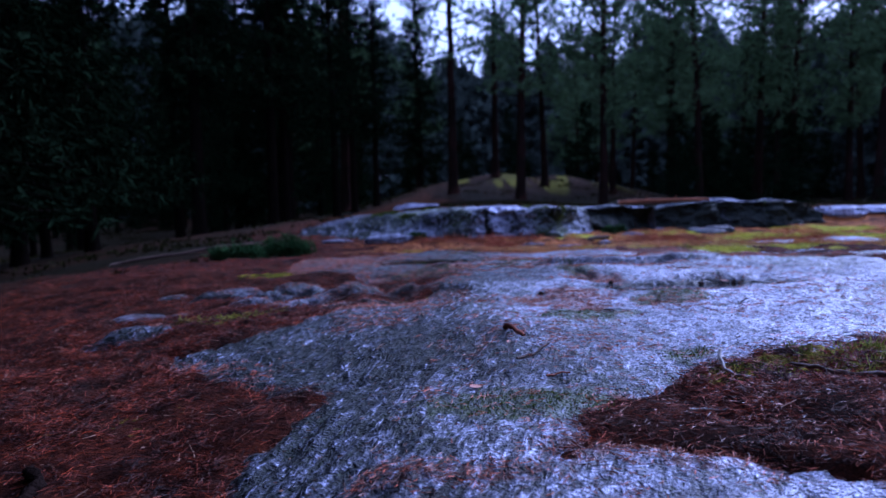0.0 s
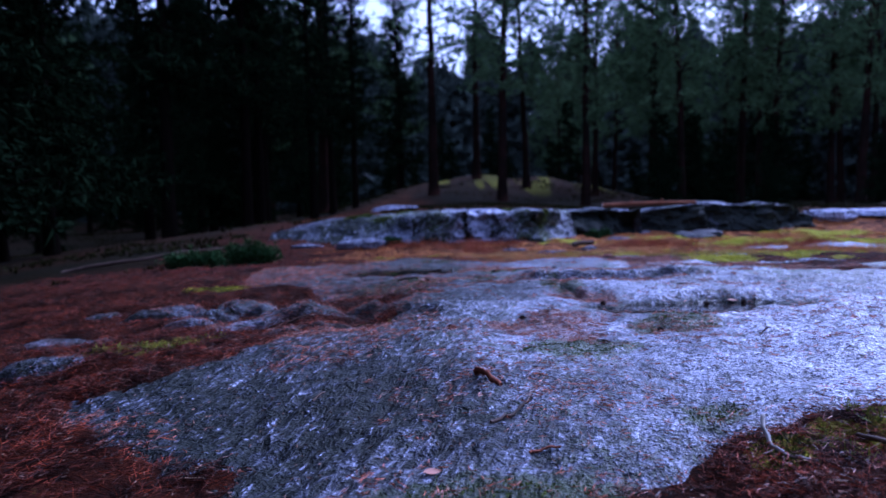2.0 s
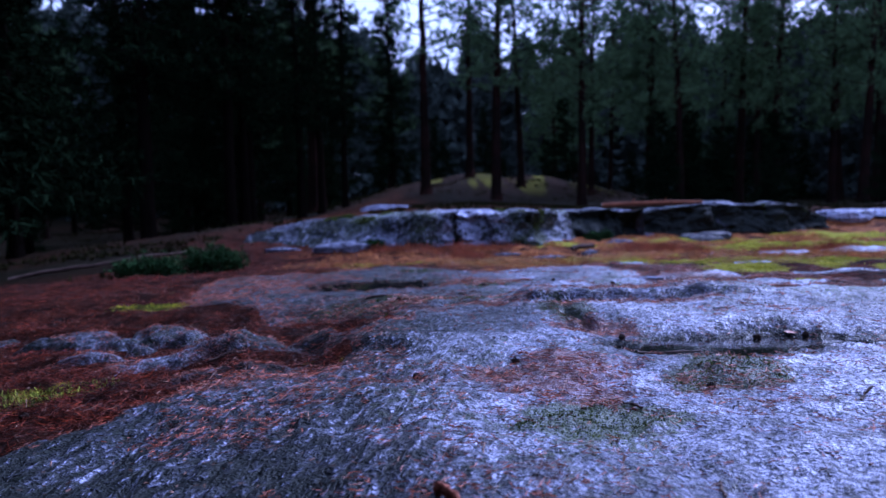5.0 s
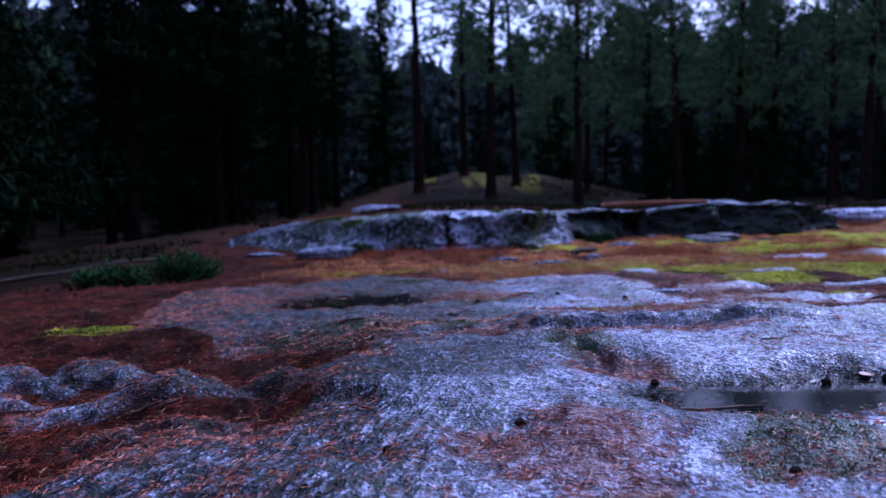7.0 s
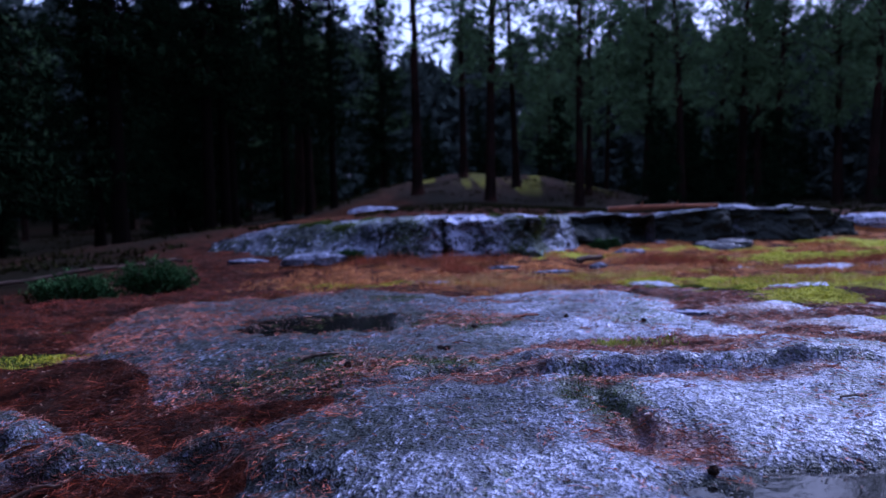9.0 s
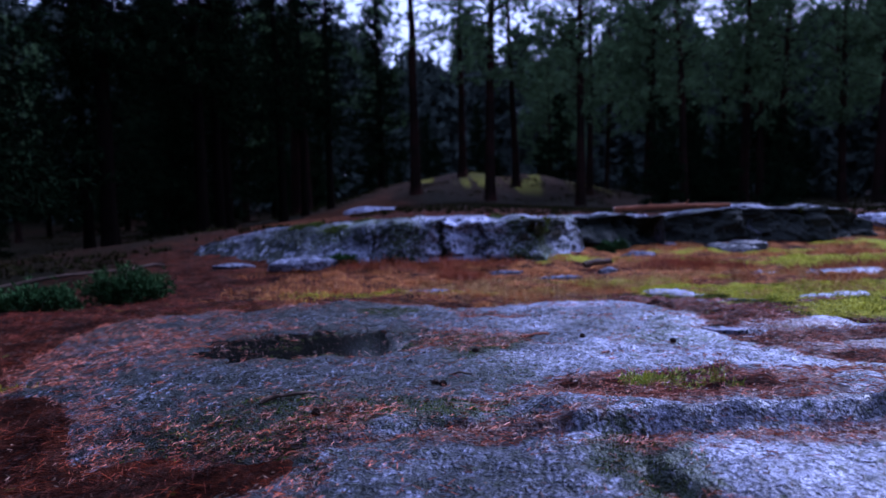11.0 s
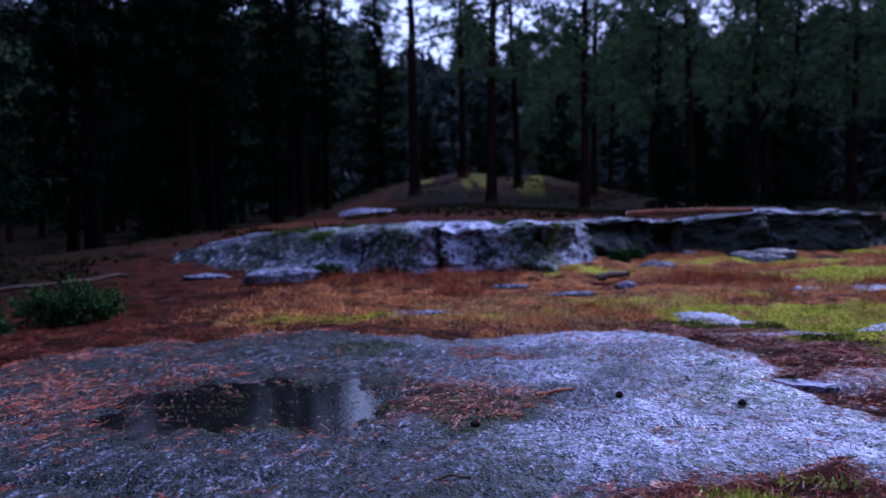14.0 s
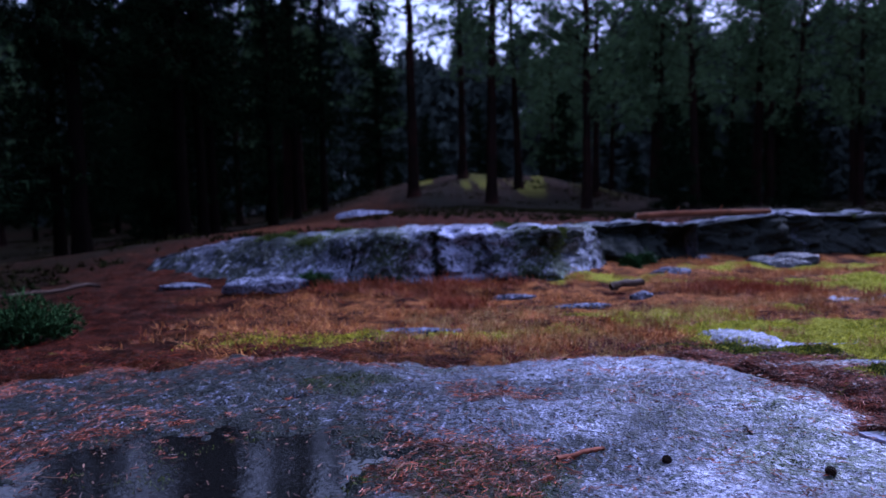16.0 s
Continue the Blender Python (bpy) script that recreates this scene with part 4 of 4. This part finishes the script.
def strewn(name, spots, length, width, material, label, category, tilt=0.12, lift=0.003, upright=None, bend=0.12, joints=1, bunch=1):
    n = len(spots)
    a = np.repeat(RNG.uniform(0, 2 * np.pi, n // bunch), bunch) + RNG.normal(0, 0.6, n) * (bunch > 1)
    up = RNG.normal(0, tilt, n) if upright is None else upright
    ways = np.stack([np.cos(a), np.sin(a), up], 1)
    L = length * RNG.uniform(0.6, 1.3, n)
    z = surface(spots[:, 0], spots[:, 1]) + (lift + np.abs(RNG.normal(0, lift, n)) + (0.5 * L * np.abs(up) if upright is None else 0))
    roots = np.stack([spots[:, 0], spots[:, 1], z], 1)
    if upright is None:
        w = ways / np.linalg.norm(ways, axis=1)[:, None]
        roots = roots - w * L[:, None] * 0.5
    v, f = blades(roots, ways, L, width * RNG.uniform(0.7, 1.3, n), bend, joints)
    return tagged(new(name, mesh_of(name, v, f, material, False)), label, category, kind="stuff")


def not_wet(x, y):
    """Fewer needles float on the puddles than lie on the rock."""
    return np.where(np.maximum(*pools(x, y)) < 0.05, 1.0, 0.3 * smooth(0.0, 0.6, fbm(x * 3, y * 3, 3)) * (y > 6))


def on_soil(x, y):
    return np.where(bare(x, y) < 0.02, 1.0, 0.0) * (0.3 + 0.7 * smooth(-0.35, 0.35, fbm(x * 3.5, y * 3.5, 4, 0.6))) * smooth(0.9, 0.4, green_on_ground(x, y))


def on_rock(x, y):
    return np.where(bare(x, y) >= 0.0, 0.5 * np.clip(litter_on_rock(x, y), 0, 1.1) ** 1.3, 0.0) * not_wet(x, y)


NEAR_Y = (0.9, 5.2)
strewn("bark_flakes", np.concatenate([scatter(5000, lambda x, y: 0.4 + 0.6 * on_soil(x, y), (-2.5, 2.8), (0.9, 5.2)), scatter(5000, lambda x, y: 0.35 + 0 * x, (-2.5, 3.0), (5.2, 9.6))]), 0.014, 0.006, M_FLAKE,
       "small dark and pale flakes of bark and leaf", "forest litter", 0.3, 0.002)
strewn("fallen_needles", np.concatenate([scatter(52000, on_soil, (-3.2, 2.8), NEAR_Y), scatter(42000, on_soil, (-4.2, 4.5), (5.2, 10.0))]), 0.047, 0.0024, M_NEEDLE, "thick litter of reddish brown fallen pine needles", "pine needles", 0.25, 0.004)
strewn("fallen_needles", np.concatenate([scatter(5000, on_rock, (-1.9, 2.8), NEAR_Y), scatter(6000, on_rock, (-1.9, 2.5), (5.2, 9.5))]), 0.028, 0.0021, M_RUST, "single reddish pine needles scattered over bare rock", "pine needles", 0.12, 0.002, joints=2)
strewn("fallen_needles", clumps(np.concatenate([scatter(2000, on_rock, (-1.9, 2.8), NEAR_Y), scatter(3200, on_rock, (-1.9, 2.5), (5.2, 9.5))]), 7, 0.014), 0.028, 0.0024, M_RUST, "matted bunches of rusty pine needles on bare rock", "pine needles", 0.16, 0.004, joints=2, bunch=7)
strewn("fallen_needles", clumps(scatter(1900, on_soil, (-2.8, 2.8), NEAR_Y), 7, 0.016), 0.036, 0.0028, M_NEEDLE, "matted bunches of rusty pine needles on the litter", "pine needles", 0.2, 0.008, joints=2, bunch=7)
strewn("fallen_needles", np.concatenate([scatter(9000, on_soil, (0.2, 2.8), (1.5, 3.1)), scatter(22000, on_soil, (0.7, 3.4), (5.8, 9.2))]), 0.033, 0.0024, M_RUST, "dense reddish needle litter filling the hollows of the rock", "pine needles", 0.12, 0.004)
strewn("fallen_needles", np.concatenate([scatter(900, on_soil, (-3.2, 2.8), NEAR_Y), scatter(700, on_rock, (-1.9, 2.5), (1, 9.5))]), 0.05, 0.003, M_PALE, "bleached pale pine needles and straws", "pine needles", 0.2, 0.006)


def tufts(name, n, zone, xr, yr, per, height, width, lean, material, label, category, spread=0.03, joints=1):
    c = scatter(n, zone, xr, yr)
    s = np.repeat(c, per, 0) + RNG.normal(0, spread, (n * per, 2))
    a = RNG.uniform(0, 2 * np.pi, len(s))
    d = np.abs(RNG.normal(0, lean, len(s)))
    ways = np.stack([np.cos(a) * d, np.sin(a) * d, np.ones(len(s))], 1)
    size = np.repeat(RNG.uniform(0.6, 1.3, n), per) * RNG.uniform(0.6, 1.2, len(s))
    z = surface(s[:, 0], s[:, 1]) - 0.004
    v, f = blades(np.stack([s[:, 0], s[:, 1], z], 1), ways, height * size, width * RNG.uniform(0.7, 1.3, len(s)), 0.35, joints)
    return tagged(new(name, mesh_of(name, v, f, material, False)), label, category, kind="stuff")


def green_zone(x, y):
    return np.where(bare(x, y) < 0.03, smooth(0.4, 0.85, green_on_ground(x, y) + 0.25 * fbm(x * 4, y * 4, 3)), 0.0)


def dry_zone(x, y):
    return dry_on_ground(x, y) * smooth(-0.15, 0.3, fbm(x * 1.9, y * 1.9, 4, 0.6)) * smooth(0.8, 0.4, green_on_ground(x, y)) * (y < 13.6 + 3.0 * (x > 3.2))


tufts("moss", 2600, lambda x, y: (bare(x, y) > 0) * smooth(0.45, 0.9, moss_on_rock(x, y)) * not_wet(x, y), (-1.5, 2.2), (1.8, 9.2), 8, 0.009, 0.005, 1.2, M_MOSS, "thin dark moss creeping over the rock", "moss", 0.016)
tufts("moss", 1500, green_zone, (-3.0, 2.8), (1.5, 9.8), 10, 0.015, 0.006, 1.2, M_MOSS, "low green moss growing among the needles", "moss", 0.02)
tufts("grass", 110, lambda x, y: np.clip(0.7 * smooth(0, 0.5, blob(x, y, 1.4, 2.52, 0.4, 0.2)) + 0.5 * smooth(0, 0.5, blob(x, y, -1.4, 4.75, 0.5, 0.2)) + 0.03 * smooth(0, 0.5, blob(x, y, -0.3, 7.68, 0.25, 0.07)), 0, 1),
      (-2, 2.5), (2, 8), 9, 0.03, 0.0045, 1.1, M_GRASS, "small fresh green grass tufts in the needle bed", "grass", 0.012)
tufts("grass", 60, lambda x, y: np.clip(smooth(0.0, 0.5, blob(x, y, 1.28, 6.4, 0.15, 0.14)) + 0.7 * smooth(0, 0.5, blob(x, y, 1.43, 6.2, 0.14, 0.08)) + 0.4 * smooth(0, 0.5, blob(x, y, 1.52, 6.52, 0.12, 0.08)), 0, 1), (0.9, 1.9), (6.0, 6.7), 16, 0.03, 0.005, 1.5, M_GRASS,
      "bright green grass tufts in a needle-filled hollow", "grass", 0.014)
tufts("turf", 5200, green_zone, (0.4, 9.0), (7.0, 15.4), 12, 0.014, 0.009, 2.6, M_TURF, "bright yellow-green moss and short grass", "grass", 0.05)
tufts("turf", 300, lambda x, y: np.clip(0.5 * smooth(0, 0.9, blob(x, y, 0.1, 10.25, 1.2, 0.45) + 0.4 * fbm(x * 3, y * 3, 3)) + smooth(0, 0.5, blob(x, y, -1.6, 7.0, 0.45, 0.16)), 0, 1), (-2.5, 1.5), (6.5, 10.8), 12, 0.022, 0.008, 2.2, M_TURF, "patches of short green grass on the soil", "grass", 0.04)
tufts("grass", 130, green_zone, (1.9, 8.0), (7.5, 13), 9, 0.045, 0.005, 0.9, M_GRASS, "fresh green grass blades in the moss", "grass", 0.03)
tufts("dry_grass", 4200, dry_zone, (-2.5, 8.5), (9.6, 17.5), 12, 0.055, 0.006, 2.2, M_HAY, "dry yellowish brown autumn grass", "grass", 0.05)
tufts("dry_grass", 1300, lambda x, y: dry_zone(x + 3, y + 5) * dry_on_ground(x, y), (-2.5, 8.5), (9.3, 17.5), 9, 0.07, 0.004, 1.9, M_STRAW, "bleached yellow straw standing among the grass", "grass", 0.03)
tufts("dry_grass", 420, lambda x, y: smooth(-0.3, 0.3, fbm(x * 2, y * 2, 3)), (0.2, 3.8), (16.7, 18.2), 12, 0.15, 0.008, 0.7, M_STRAW, "yellow dry grass growing behind the rock ledge", "grass", 0.06)
tufts("heather", 420, lambda x, y: np.clip(smooth(0, 0.6, blob(x, y, 3.75, 12.35, 0.75, 0.4)) + smooth(0, 0.6, blob(x, y, 0.95, 11.9, 0.35, 0.25)) + 0.4 * smooth(0, 0.6, blob(x, y, 0.4, 12.9, 1.6, 0.35)) + 0.5 * smooth(0, 0.5, blob(x, y, 5.6, 12.0, 1.0, 0.3)), 0, 1),
      (-1.5, 7), (11, 13.6), 18, 0.11, 0.006, 1.5, M_HEATH, "dry reddish brown heather and dead grass", "heather", 0.06)
strewn("fallen_needles", scatter(13000, lambda x, y: on_soil(x, y) * smooth(0.7, 0.3, green_on_ground(x, y)), (-4.5, 5.5), (9.0, 13.5)), 0.05, 0.0035, M_NEEDLE, "reddish needle litter between grass and rock", "pine needles", 0.3, 0.006)


# ---- shrubs and trees ----
def sprays(tips, ways, per, length, width, spread, droop=0.0):
    n = len(tips) * per
    t, w = np.repeat(tips, per, 0), np.repeat(ways, per, 0)
    d = w + RNG.normal(0, spread, (n, 3)) - np.array([0, 0, droop])
    d /= np.linalg.norm(d, axis=1)[:, None] + 1e-9
    s = np.cross(d, RNG.normal(size=(n, 3)))
    s /= np.linalg.norm(s, axis=1)[:, None] + 1e-9
    L, W = length * RNG.uniform(0.6, 1.3, (n, 1)), width * RNG.uniform(0.7, 1.3, (n, 1))
    v = np.stack([t - s * W * 0.5, t + s * W * 0.5, t + d * L], 1).reshape(-1, 3)
    return v, np.arange(n * 3).reshape(-1, 3)


def conifer(name, kind, H, girth, first, reach, seed, label, tilt=0.0, dense=1.0):
    """A pine or spruce: tapered trunk with limbs, and a crown of many small sprays."""
    global RNG
    keep, RNG = RNG, np.random.RandomState(seed)
    root = new(name)
    t = np.linspace(0, 1, 24)
    bendx, bendy = np.cumsum(RNG.normal(0, 0.012, 24)), np.cumsum(RNG.normal(0, 0.012, 24))
    axis = np.stack([H * 0.25 * bendx * t + tilt * H * t, H * 0.25 * bendy * t, H * t - 0.3], 1)
    rad = girth * 0.5 * (1 - 0.88 * t**0.9) * (1 + 0.45 * np.exp(-t * 45))
    pieces, tips, ways = [tube(axis, rad, 10, 0.05, seed)], [], []
    limbs = []
    n = int((H - first) * dense * (7.0 if kind == "pine" else 12))
    for k in range(n):
        h = first + (H - first) * ((k + RNG.rand()) / n)
        u = (h - first) / (H - first)
        a = RNG.uniform(0, 2 * np.pi)
        if kind == "pine":
            R = reach * (0.45 + 0.75 * math.sin(math.pi * min(1, 0.18 + 0.8 * u))) * RNG.uniform(0.5, 1.1)
            lift = 0.15 + 0.5 * u
        else:
            R = reach * (1 - u) ** 0.8 * RNG.uniform(0.7, 1.1) + 0.15
            lift = -0.28 + 0.55 * u
        o = np.array([np.interp(h, axis[:, 2], axis[:, j]) for j in range(3)])
        s = np.linspace(0, 1, 5)
        sag = 0.12 * R * s**2 * (1 if kind == "pine" else 1.5)
        p = o + np.stack([np.cos(a) * R * s, np.sin(a) * R * s, lift * R * s + sag], 1) + np.concatenate([[np.zeros(3)], RNG.normal(0, 0.04 * R, (4, 3))])
        limbs.append(tube(p, np.interp(s, [0, 1], [0.012 + 0.014 * R, 0.006]), 4, 0, 0))
        m = int(3 + R * (7 if kind == "pine" else 10))
        q = RNG.uniform(0.3 if kind == "pine" else 0.08, 1.02, m)
        at = np.stack([np.interp(q, s, p[:, j]) for j in range(3)], 1)
        side = RNG.normal(0, (0.18 if kind == "pine" else 0.13) * R + 0.05, (m, 3)) * np.array([1, 1, 0.35])
        tips.append(at + side)
        ways.append(np.tile([np.cos(a) * 0.6, np.sin(a) * 0.6, 0.45 if kind == "pine" else -0.15], (m, 1)))
    for k in range(int(first * 2.2)):
        h, a, R = first * (0.25 + 0.75 * RNG.rand()), RNG.uniform(0, 2 * np.pi), RNG.uniform(0.3, 1.1)
        o = np.array([np.interp(h, axis[:, 2], axis[:, j]) for j in range(3)])
        s = np.linspace(0, 1, 4)
        limbs.append(tube(o + np.stack([np.cos(a) * R * s, np.sin(a) * R * s, -0.15 * R * s**2 + RNG.normal(0, 0.03, 4)], 1), 0.016 * (1 - 0.8 * s), 4, 0, 0))
    v, f = join(pieces + limbs)
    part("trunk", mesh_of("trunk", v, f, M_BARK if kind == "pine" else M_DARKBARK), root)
    tips, ways = np.concatenate(tips), np.concatenate(ways)
    v, f = sprays(tips, ways, 9, 0.3, 0.07, 0.8) if kind == "pine" else sprays(tips, ways, 6, 0.3, 0.055, 0.55, 0.25)
    part("crown", mesh_of("crown", v, f, M_PINE if kind == "pine" else M_SPRUCE_SHADE, False), root)
    RNG = keep
    return tagged(root, label, "tree", "trees of the forest")


PINE = "tall slender pine with dark bark and an airy needle crown"
SPRUCE = "dark dense spruce with drooping branches nearly to the ground"
YOUNG = "young bushy conifer in the shade of the taller trees"
stock = [conifer("pine_tree", "pine", 16, 0.5, 4.2, 2.0, 11, PINE), conifer("pine_tree", "pine", 18, 0.56, 5.5, 2.2, 12, PINE), conifer("pine_tree", "pine", 14.5, 0.36, 3.4, 1.8, 13, PINE),
         conifer("spruce_tree", "spruce", 15, 0.36, 1.6, 2.5, 14, SPRUCE), conifer("spruce_tree", "spruce", 12, 0.30, 0.9, 2.2, 15, SPRUCE), conifer("young_spruce", "spruce", 5.5, 0.12, 0.3, 1.3, 16, YOUNG),
         conifer("pine_tree", "pine", 17, 0.54, 6.2, 1.9, 17, PINE, 0, 0.6), conifer("pine_tree", "pine", 15, 0.45, 4.8, 2.1, 18, PINE, 0, 0.7),
         # stands in for pines on the shaded side, with shade in its colours
         conifer("spruce_tree", "spruce", 17, 0.42, 4.6, 1.9, 19, "tall bare-stemmed conifer in place of a pine, coloured dark for shade", 0, 0.8)]
used = set()


def plant(k, x, y, turn, scale=1.0, lean=0.0):
    z = float(ground_height(np.array(float(x)), np.array(float(y))))
    m = pose(x, y, z, 0, lean, turn)
    if k not in used:
        used.add(k)
        stock[k].matrix_basis = m
        ob = stock[k]
    else:
        ob = copy_thing(stock[k], m)
    ob.scale = (scale, scale, scale)
    return ob


# the trees that stand out one by one: kind, place, turn, size, lean
for row in ((6, 0.6, 40.5, 10, 1.05, -1), (6, 3.29, 46, 80, 0.9, 0), (1, 4.03, 38, 30, 0.95, 0), (7, 6.1, 44, 130, 1.0, 1), (0, 8.3, 38, 250, 0.95, -1), (2, 9.7, 42, 20, 1.05, 0), (8, -5.23, 36, 70, 0.95, 0), (8, -4.64, 38.5, 140, 0.9, 1),
            (8, -3.66, 40.5, 300, 0.85, 0), (8, -6.6, 28.5, 40, 1.05, 1), (8, -6.4, 30, 110, 0.9, -1), (8, -8.83, 26.5, 200, 1.2, 0), (8, -6.84, 33, 30, 0.9, 0), (3, -9.9, 27.5, 0, 1.0, 0), (1, 19.6, 41.5, 30, 0.9, 0), (0, 22.6, 41, 60, 0.9, 1),
            (1, 21.3, 36, 90, 0.9, 0), (1, 18.8, 44, 120, 1.0, 0), (0, 14.3, 46, 170, 1.0, 0), (2, 11, 60, 120, 1.0, 0), (1, 13.6, 39, 220, 0.85, 0), (4, -8.2, 12.8, 0, 1.1, 0), (3, -10.5, 16, 40, 1.0, 0), (3, -9.6, 16.5, 120, 1.0, 0), (3, -8.9, 18.5, 200, 0.95, 0)):
    plant(*row)

# the forest closing the place: thick to one side, unseen other side opened for light
wood = np.random.RandomState(21)
spots = [(0.6, 40.5), (4.0, 38), (8.3, 38), (6.1, 44), (-5, 37), (-6.5, 29), (-8.8, 26.5), (19.6, 41.5), (21.3, 36)]
count = 0
while count < 165:
    a, r = wood.uniform(-150, 60), 10 + 62 * wood.rand() ** 0.75
    x, y = 1 + r * math.sin(radians(a)), 7 + r * math.cos(radians(a))
    bearing = math.degrees(math.atan2(x - 0.5, y - 5))
    seen = y > 5 and -36 < bearing < 36
    if min((x - p) ** 2 + (y - q) ** 2 for p, q in spots) < 5 or (y > 5 and -9 < bearing < 36 and r < 34) or (seen and r < 19) or (x > -4 and r < 17) or (bearing > 36 and r < 36):
        continue
    gap = seen and -2.0 < bearing < 9.5
    if gap and r < 46:
        continue
    if bearing > 8 and wood.rand() < 0.3:
        continue
    spots.append((x, y))
    count += 1
    if gap:
        plant(int(wood.choice([3, 4, 5])), x, y, wood.uniform(0, 360), wood.uniform(0.7, 0.9))
    else:
        share = [0.03, 0.03, 0.04, 0.35, 0.27, 0.05, 0.0, 0.03, 0.2] if bearing < -10 else [0.1, 0.06, 0.1, 0.08, 0.12, 0.12, 0.2, 0.2, 0.02]
        k = int(wood.choice(9, p=share))
        plant(k, x, y, wood.uniform(0, 360), wood.uniform(0.9, 1.2), wood.normal(0, 1.2))
# an unseen row of spruces along the slope, added to shade that side
for k in range(16):
    y = -9 + 1.15 * k
    plant(3 if k % 3 else 4, min(-4.8, -3.9 - 0.64 * y) - wood.uniform(0, 1.6), y, wood.uniform(0, 360), wood.uniform(1.0, 1.25))
# unseen tall bare-stemmed trees added beside the start, so their crowns shade the slope
for k, (x, y) in enumerate(((-3.7, 0.4), (-4.9, 1.4), (-3.9, 2.3), (-3.6, 3.9), (-4.6, 5.0), (-5.5, 6.3), (-5.9, 8.0), (-3.2, -1.6))):
    plant(8, x, y, 77 * k, 0.9 + 0.06 * (k % 3))
# and unseen trees added behind the start of the walk to block light
for k in range(26):
    a, r = 122 + 5.0 * k + wood.uniform(-2, 2), wood.uniform(6.5, 17)
    plant(int(wood.choice([3, 4, 8])), 0.5 + r * math.sin(radians(a)), 0.8 + r * math.cos(radians(a)), wood.uniform(0, 360), wood.uniform(1.0, 1.25))
# undergrowth
for k in range(60):
    a, r = wood.uniform(-40, 44), wood.uniform(32, 66)
    if -12 < a < 12 and r < 50:
        r += 16
    x, y = 0.5 + r * math.sin(radians(a)), 5 + r * math.cos(radians(a))
    plant(5, x, y, wood.uniform(0, 360), wood.uniform(0.5, 1.0))


def far_woods():
    a = np.where(RNG.rand(64000) < 0.8, RNG.uniform(-0.75, 0.75, 64000), RNG.uniform(0, 2 * np.pi, 64000))
    r = RNG.uniform(78, 105, len(a))
    top = 15 + 4 * vnoise(a * 12 + 40, a * 0) + 3 * vnoise(a * 41 + 99, a * 0 + 3)
    b = (a + np.pi) % (2 * np.pi) - np.pi
    top = top + 2 + 4 * smooth(-0.04, -0.08, b) + 2 * smooth(-0.1, -0.25, b) + 2.5 * smooth(0.17, 0.27, b)
    gap = np.exp(-(np.abs(((a - 0.07) + np.pi) % (2 * np.pi) - np.pi) / 0.13) ** 4)
    h = top * (1 + 0.1 * gap) * RNG.uniform(0, 1, len(a)) ** 0.8
    x, y = 0.5 + r * np.sin(a), 5 + r * np.cos(a)
    z = lie(x, y) + h
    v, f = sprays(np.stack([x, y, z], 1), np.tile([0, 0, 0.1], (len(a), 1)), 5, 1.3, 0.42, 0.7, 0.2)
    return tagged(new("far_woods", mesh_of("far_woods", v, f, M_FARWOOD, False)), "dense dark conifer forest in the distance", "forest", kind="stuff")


far_woods()


def undergrowth():
    """Bilberry and heather on the floor of the wood."""
    x, y = RNG.uniform(-26, 30, 60000), RNG.uniform(8, 60, 60000)
    keep = (RNG.rand(len(x)) < smooth(-0.35, 0.35, fbm(x * 0.45, y * 0.45, 4, 0.6))) & (np.abs(x - 1) < 0.75 * y + 3) & ((y > 17.6) | (x < -3.6 - 0.3 * fbm(x, y, 3))) & (trail(x, y) < 0.3)
    x, y = x[keep], y[keep]
    z = ground_height(x, y)
    v, f = sprays(np.stack([x, y, z], 1), np.tile([0, 0, 1.0], (len(x), 1)), 8, 0.1, 0.034, 1.1)
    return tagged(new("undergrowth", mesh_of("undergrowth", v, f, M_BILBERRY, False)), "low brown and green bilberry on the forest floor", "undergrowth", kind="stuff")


undergrowth()


def shrub(x, y, r, h, seed, label):
    rs = np.random.RandomState(seed)
    root = new("shrub")
    stems, tips, ways = [], [], []
    for k in range(46):
        a, d = rs.uniform(0, 2 * np.pi), r * rs.rand() ** 0.6
        top = np.array([d * math.cos(a), d * math.sin(a) * 0.7, h * rs.uniform(0.5, 1.0) * (1 - 0.5 * (d / r) ** 2)])
        foot = top * np.array([0.35, 0.35, 0]) - (0, 0, 0.05)
        mid = (foot + top) / 2 + rs.normal(0, 0.03, 3)
        stems.append(tube([foot, mid, top], [0.006, 0.005, 0.003], 5, 0, 0))
        q = rs.uniform(0.35, 1.0, (22, 1))
        tips.append(foot + (top - foot) * q + rs.normal(0, 0.04, (22, 3)))
        ways.append(np.tile((top - foot) / np.linalg.norm(top - foot), (22, 1)))
    v, f = join(stems)
    part("woody_base", mesh_of("woody_base", v, f, M_TWIG), root)
    v, f = sprays(np.concatenate(tips), np.concatenate(ways), 7, 0.06, 0.016, 0.9)
    part("foliage", mesh_of("foliage", v, f, M_SHRUB, False), root)
    root.matrix_basis = pose(x, y, float(ground_height(np.array(x), np.array(y))))
    return tagged(root, label, "shrub")


shrub(-2.35, 10.9, 0.45, 0.36, 1, "low dark green juniper bush on the slope")
shrub(-2.9, 10.2, 0.45, 0.22, 2, "low spreading bilberry shrub beside the rock")
shrub(-0.5, 13.15, 0.16, 0.09, 3, "small green shrub at the foot of the ledge")
shrub(3.62, 15.0, 0.05, 0.09, 4, "small fresh green plant below the ledge")
shrub(3.32, 14.7, 0.05, 0.07, 5, "small fresh green plant below the ledge")
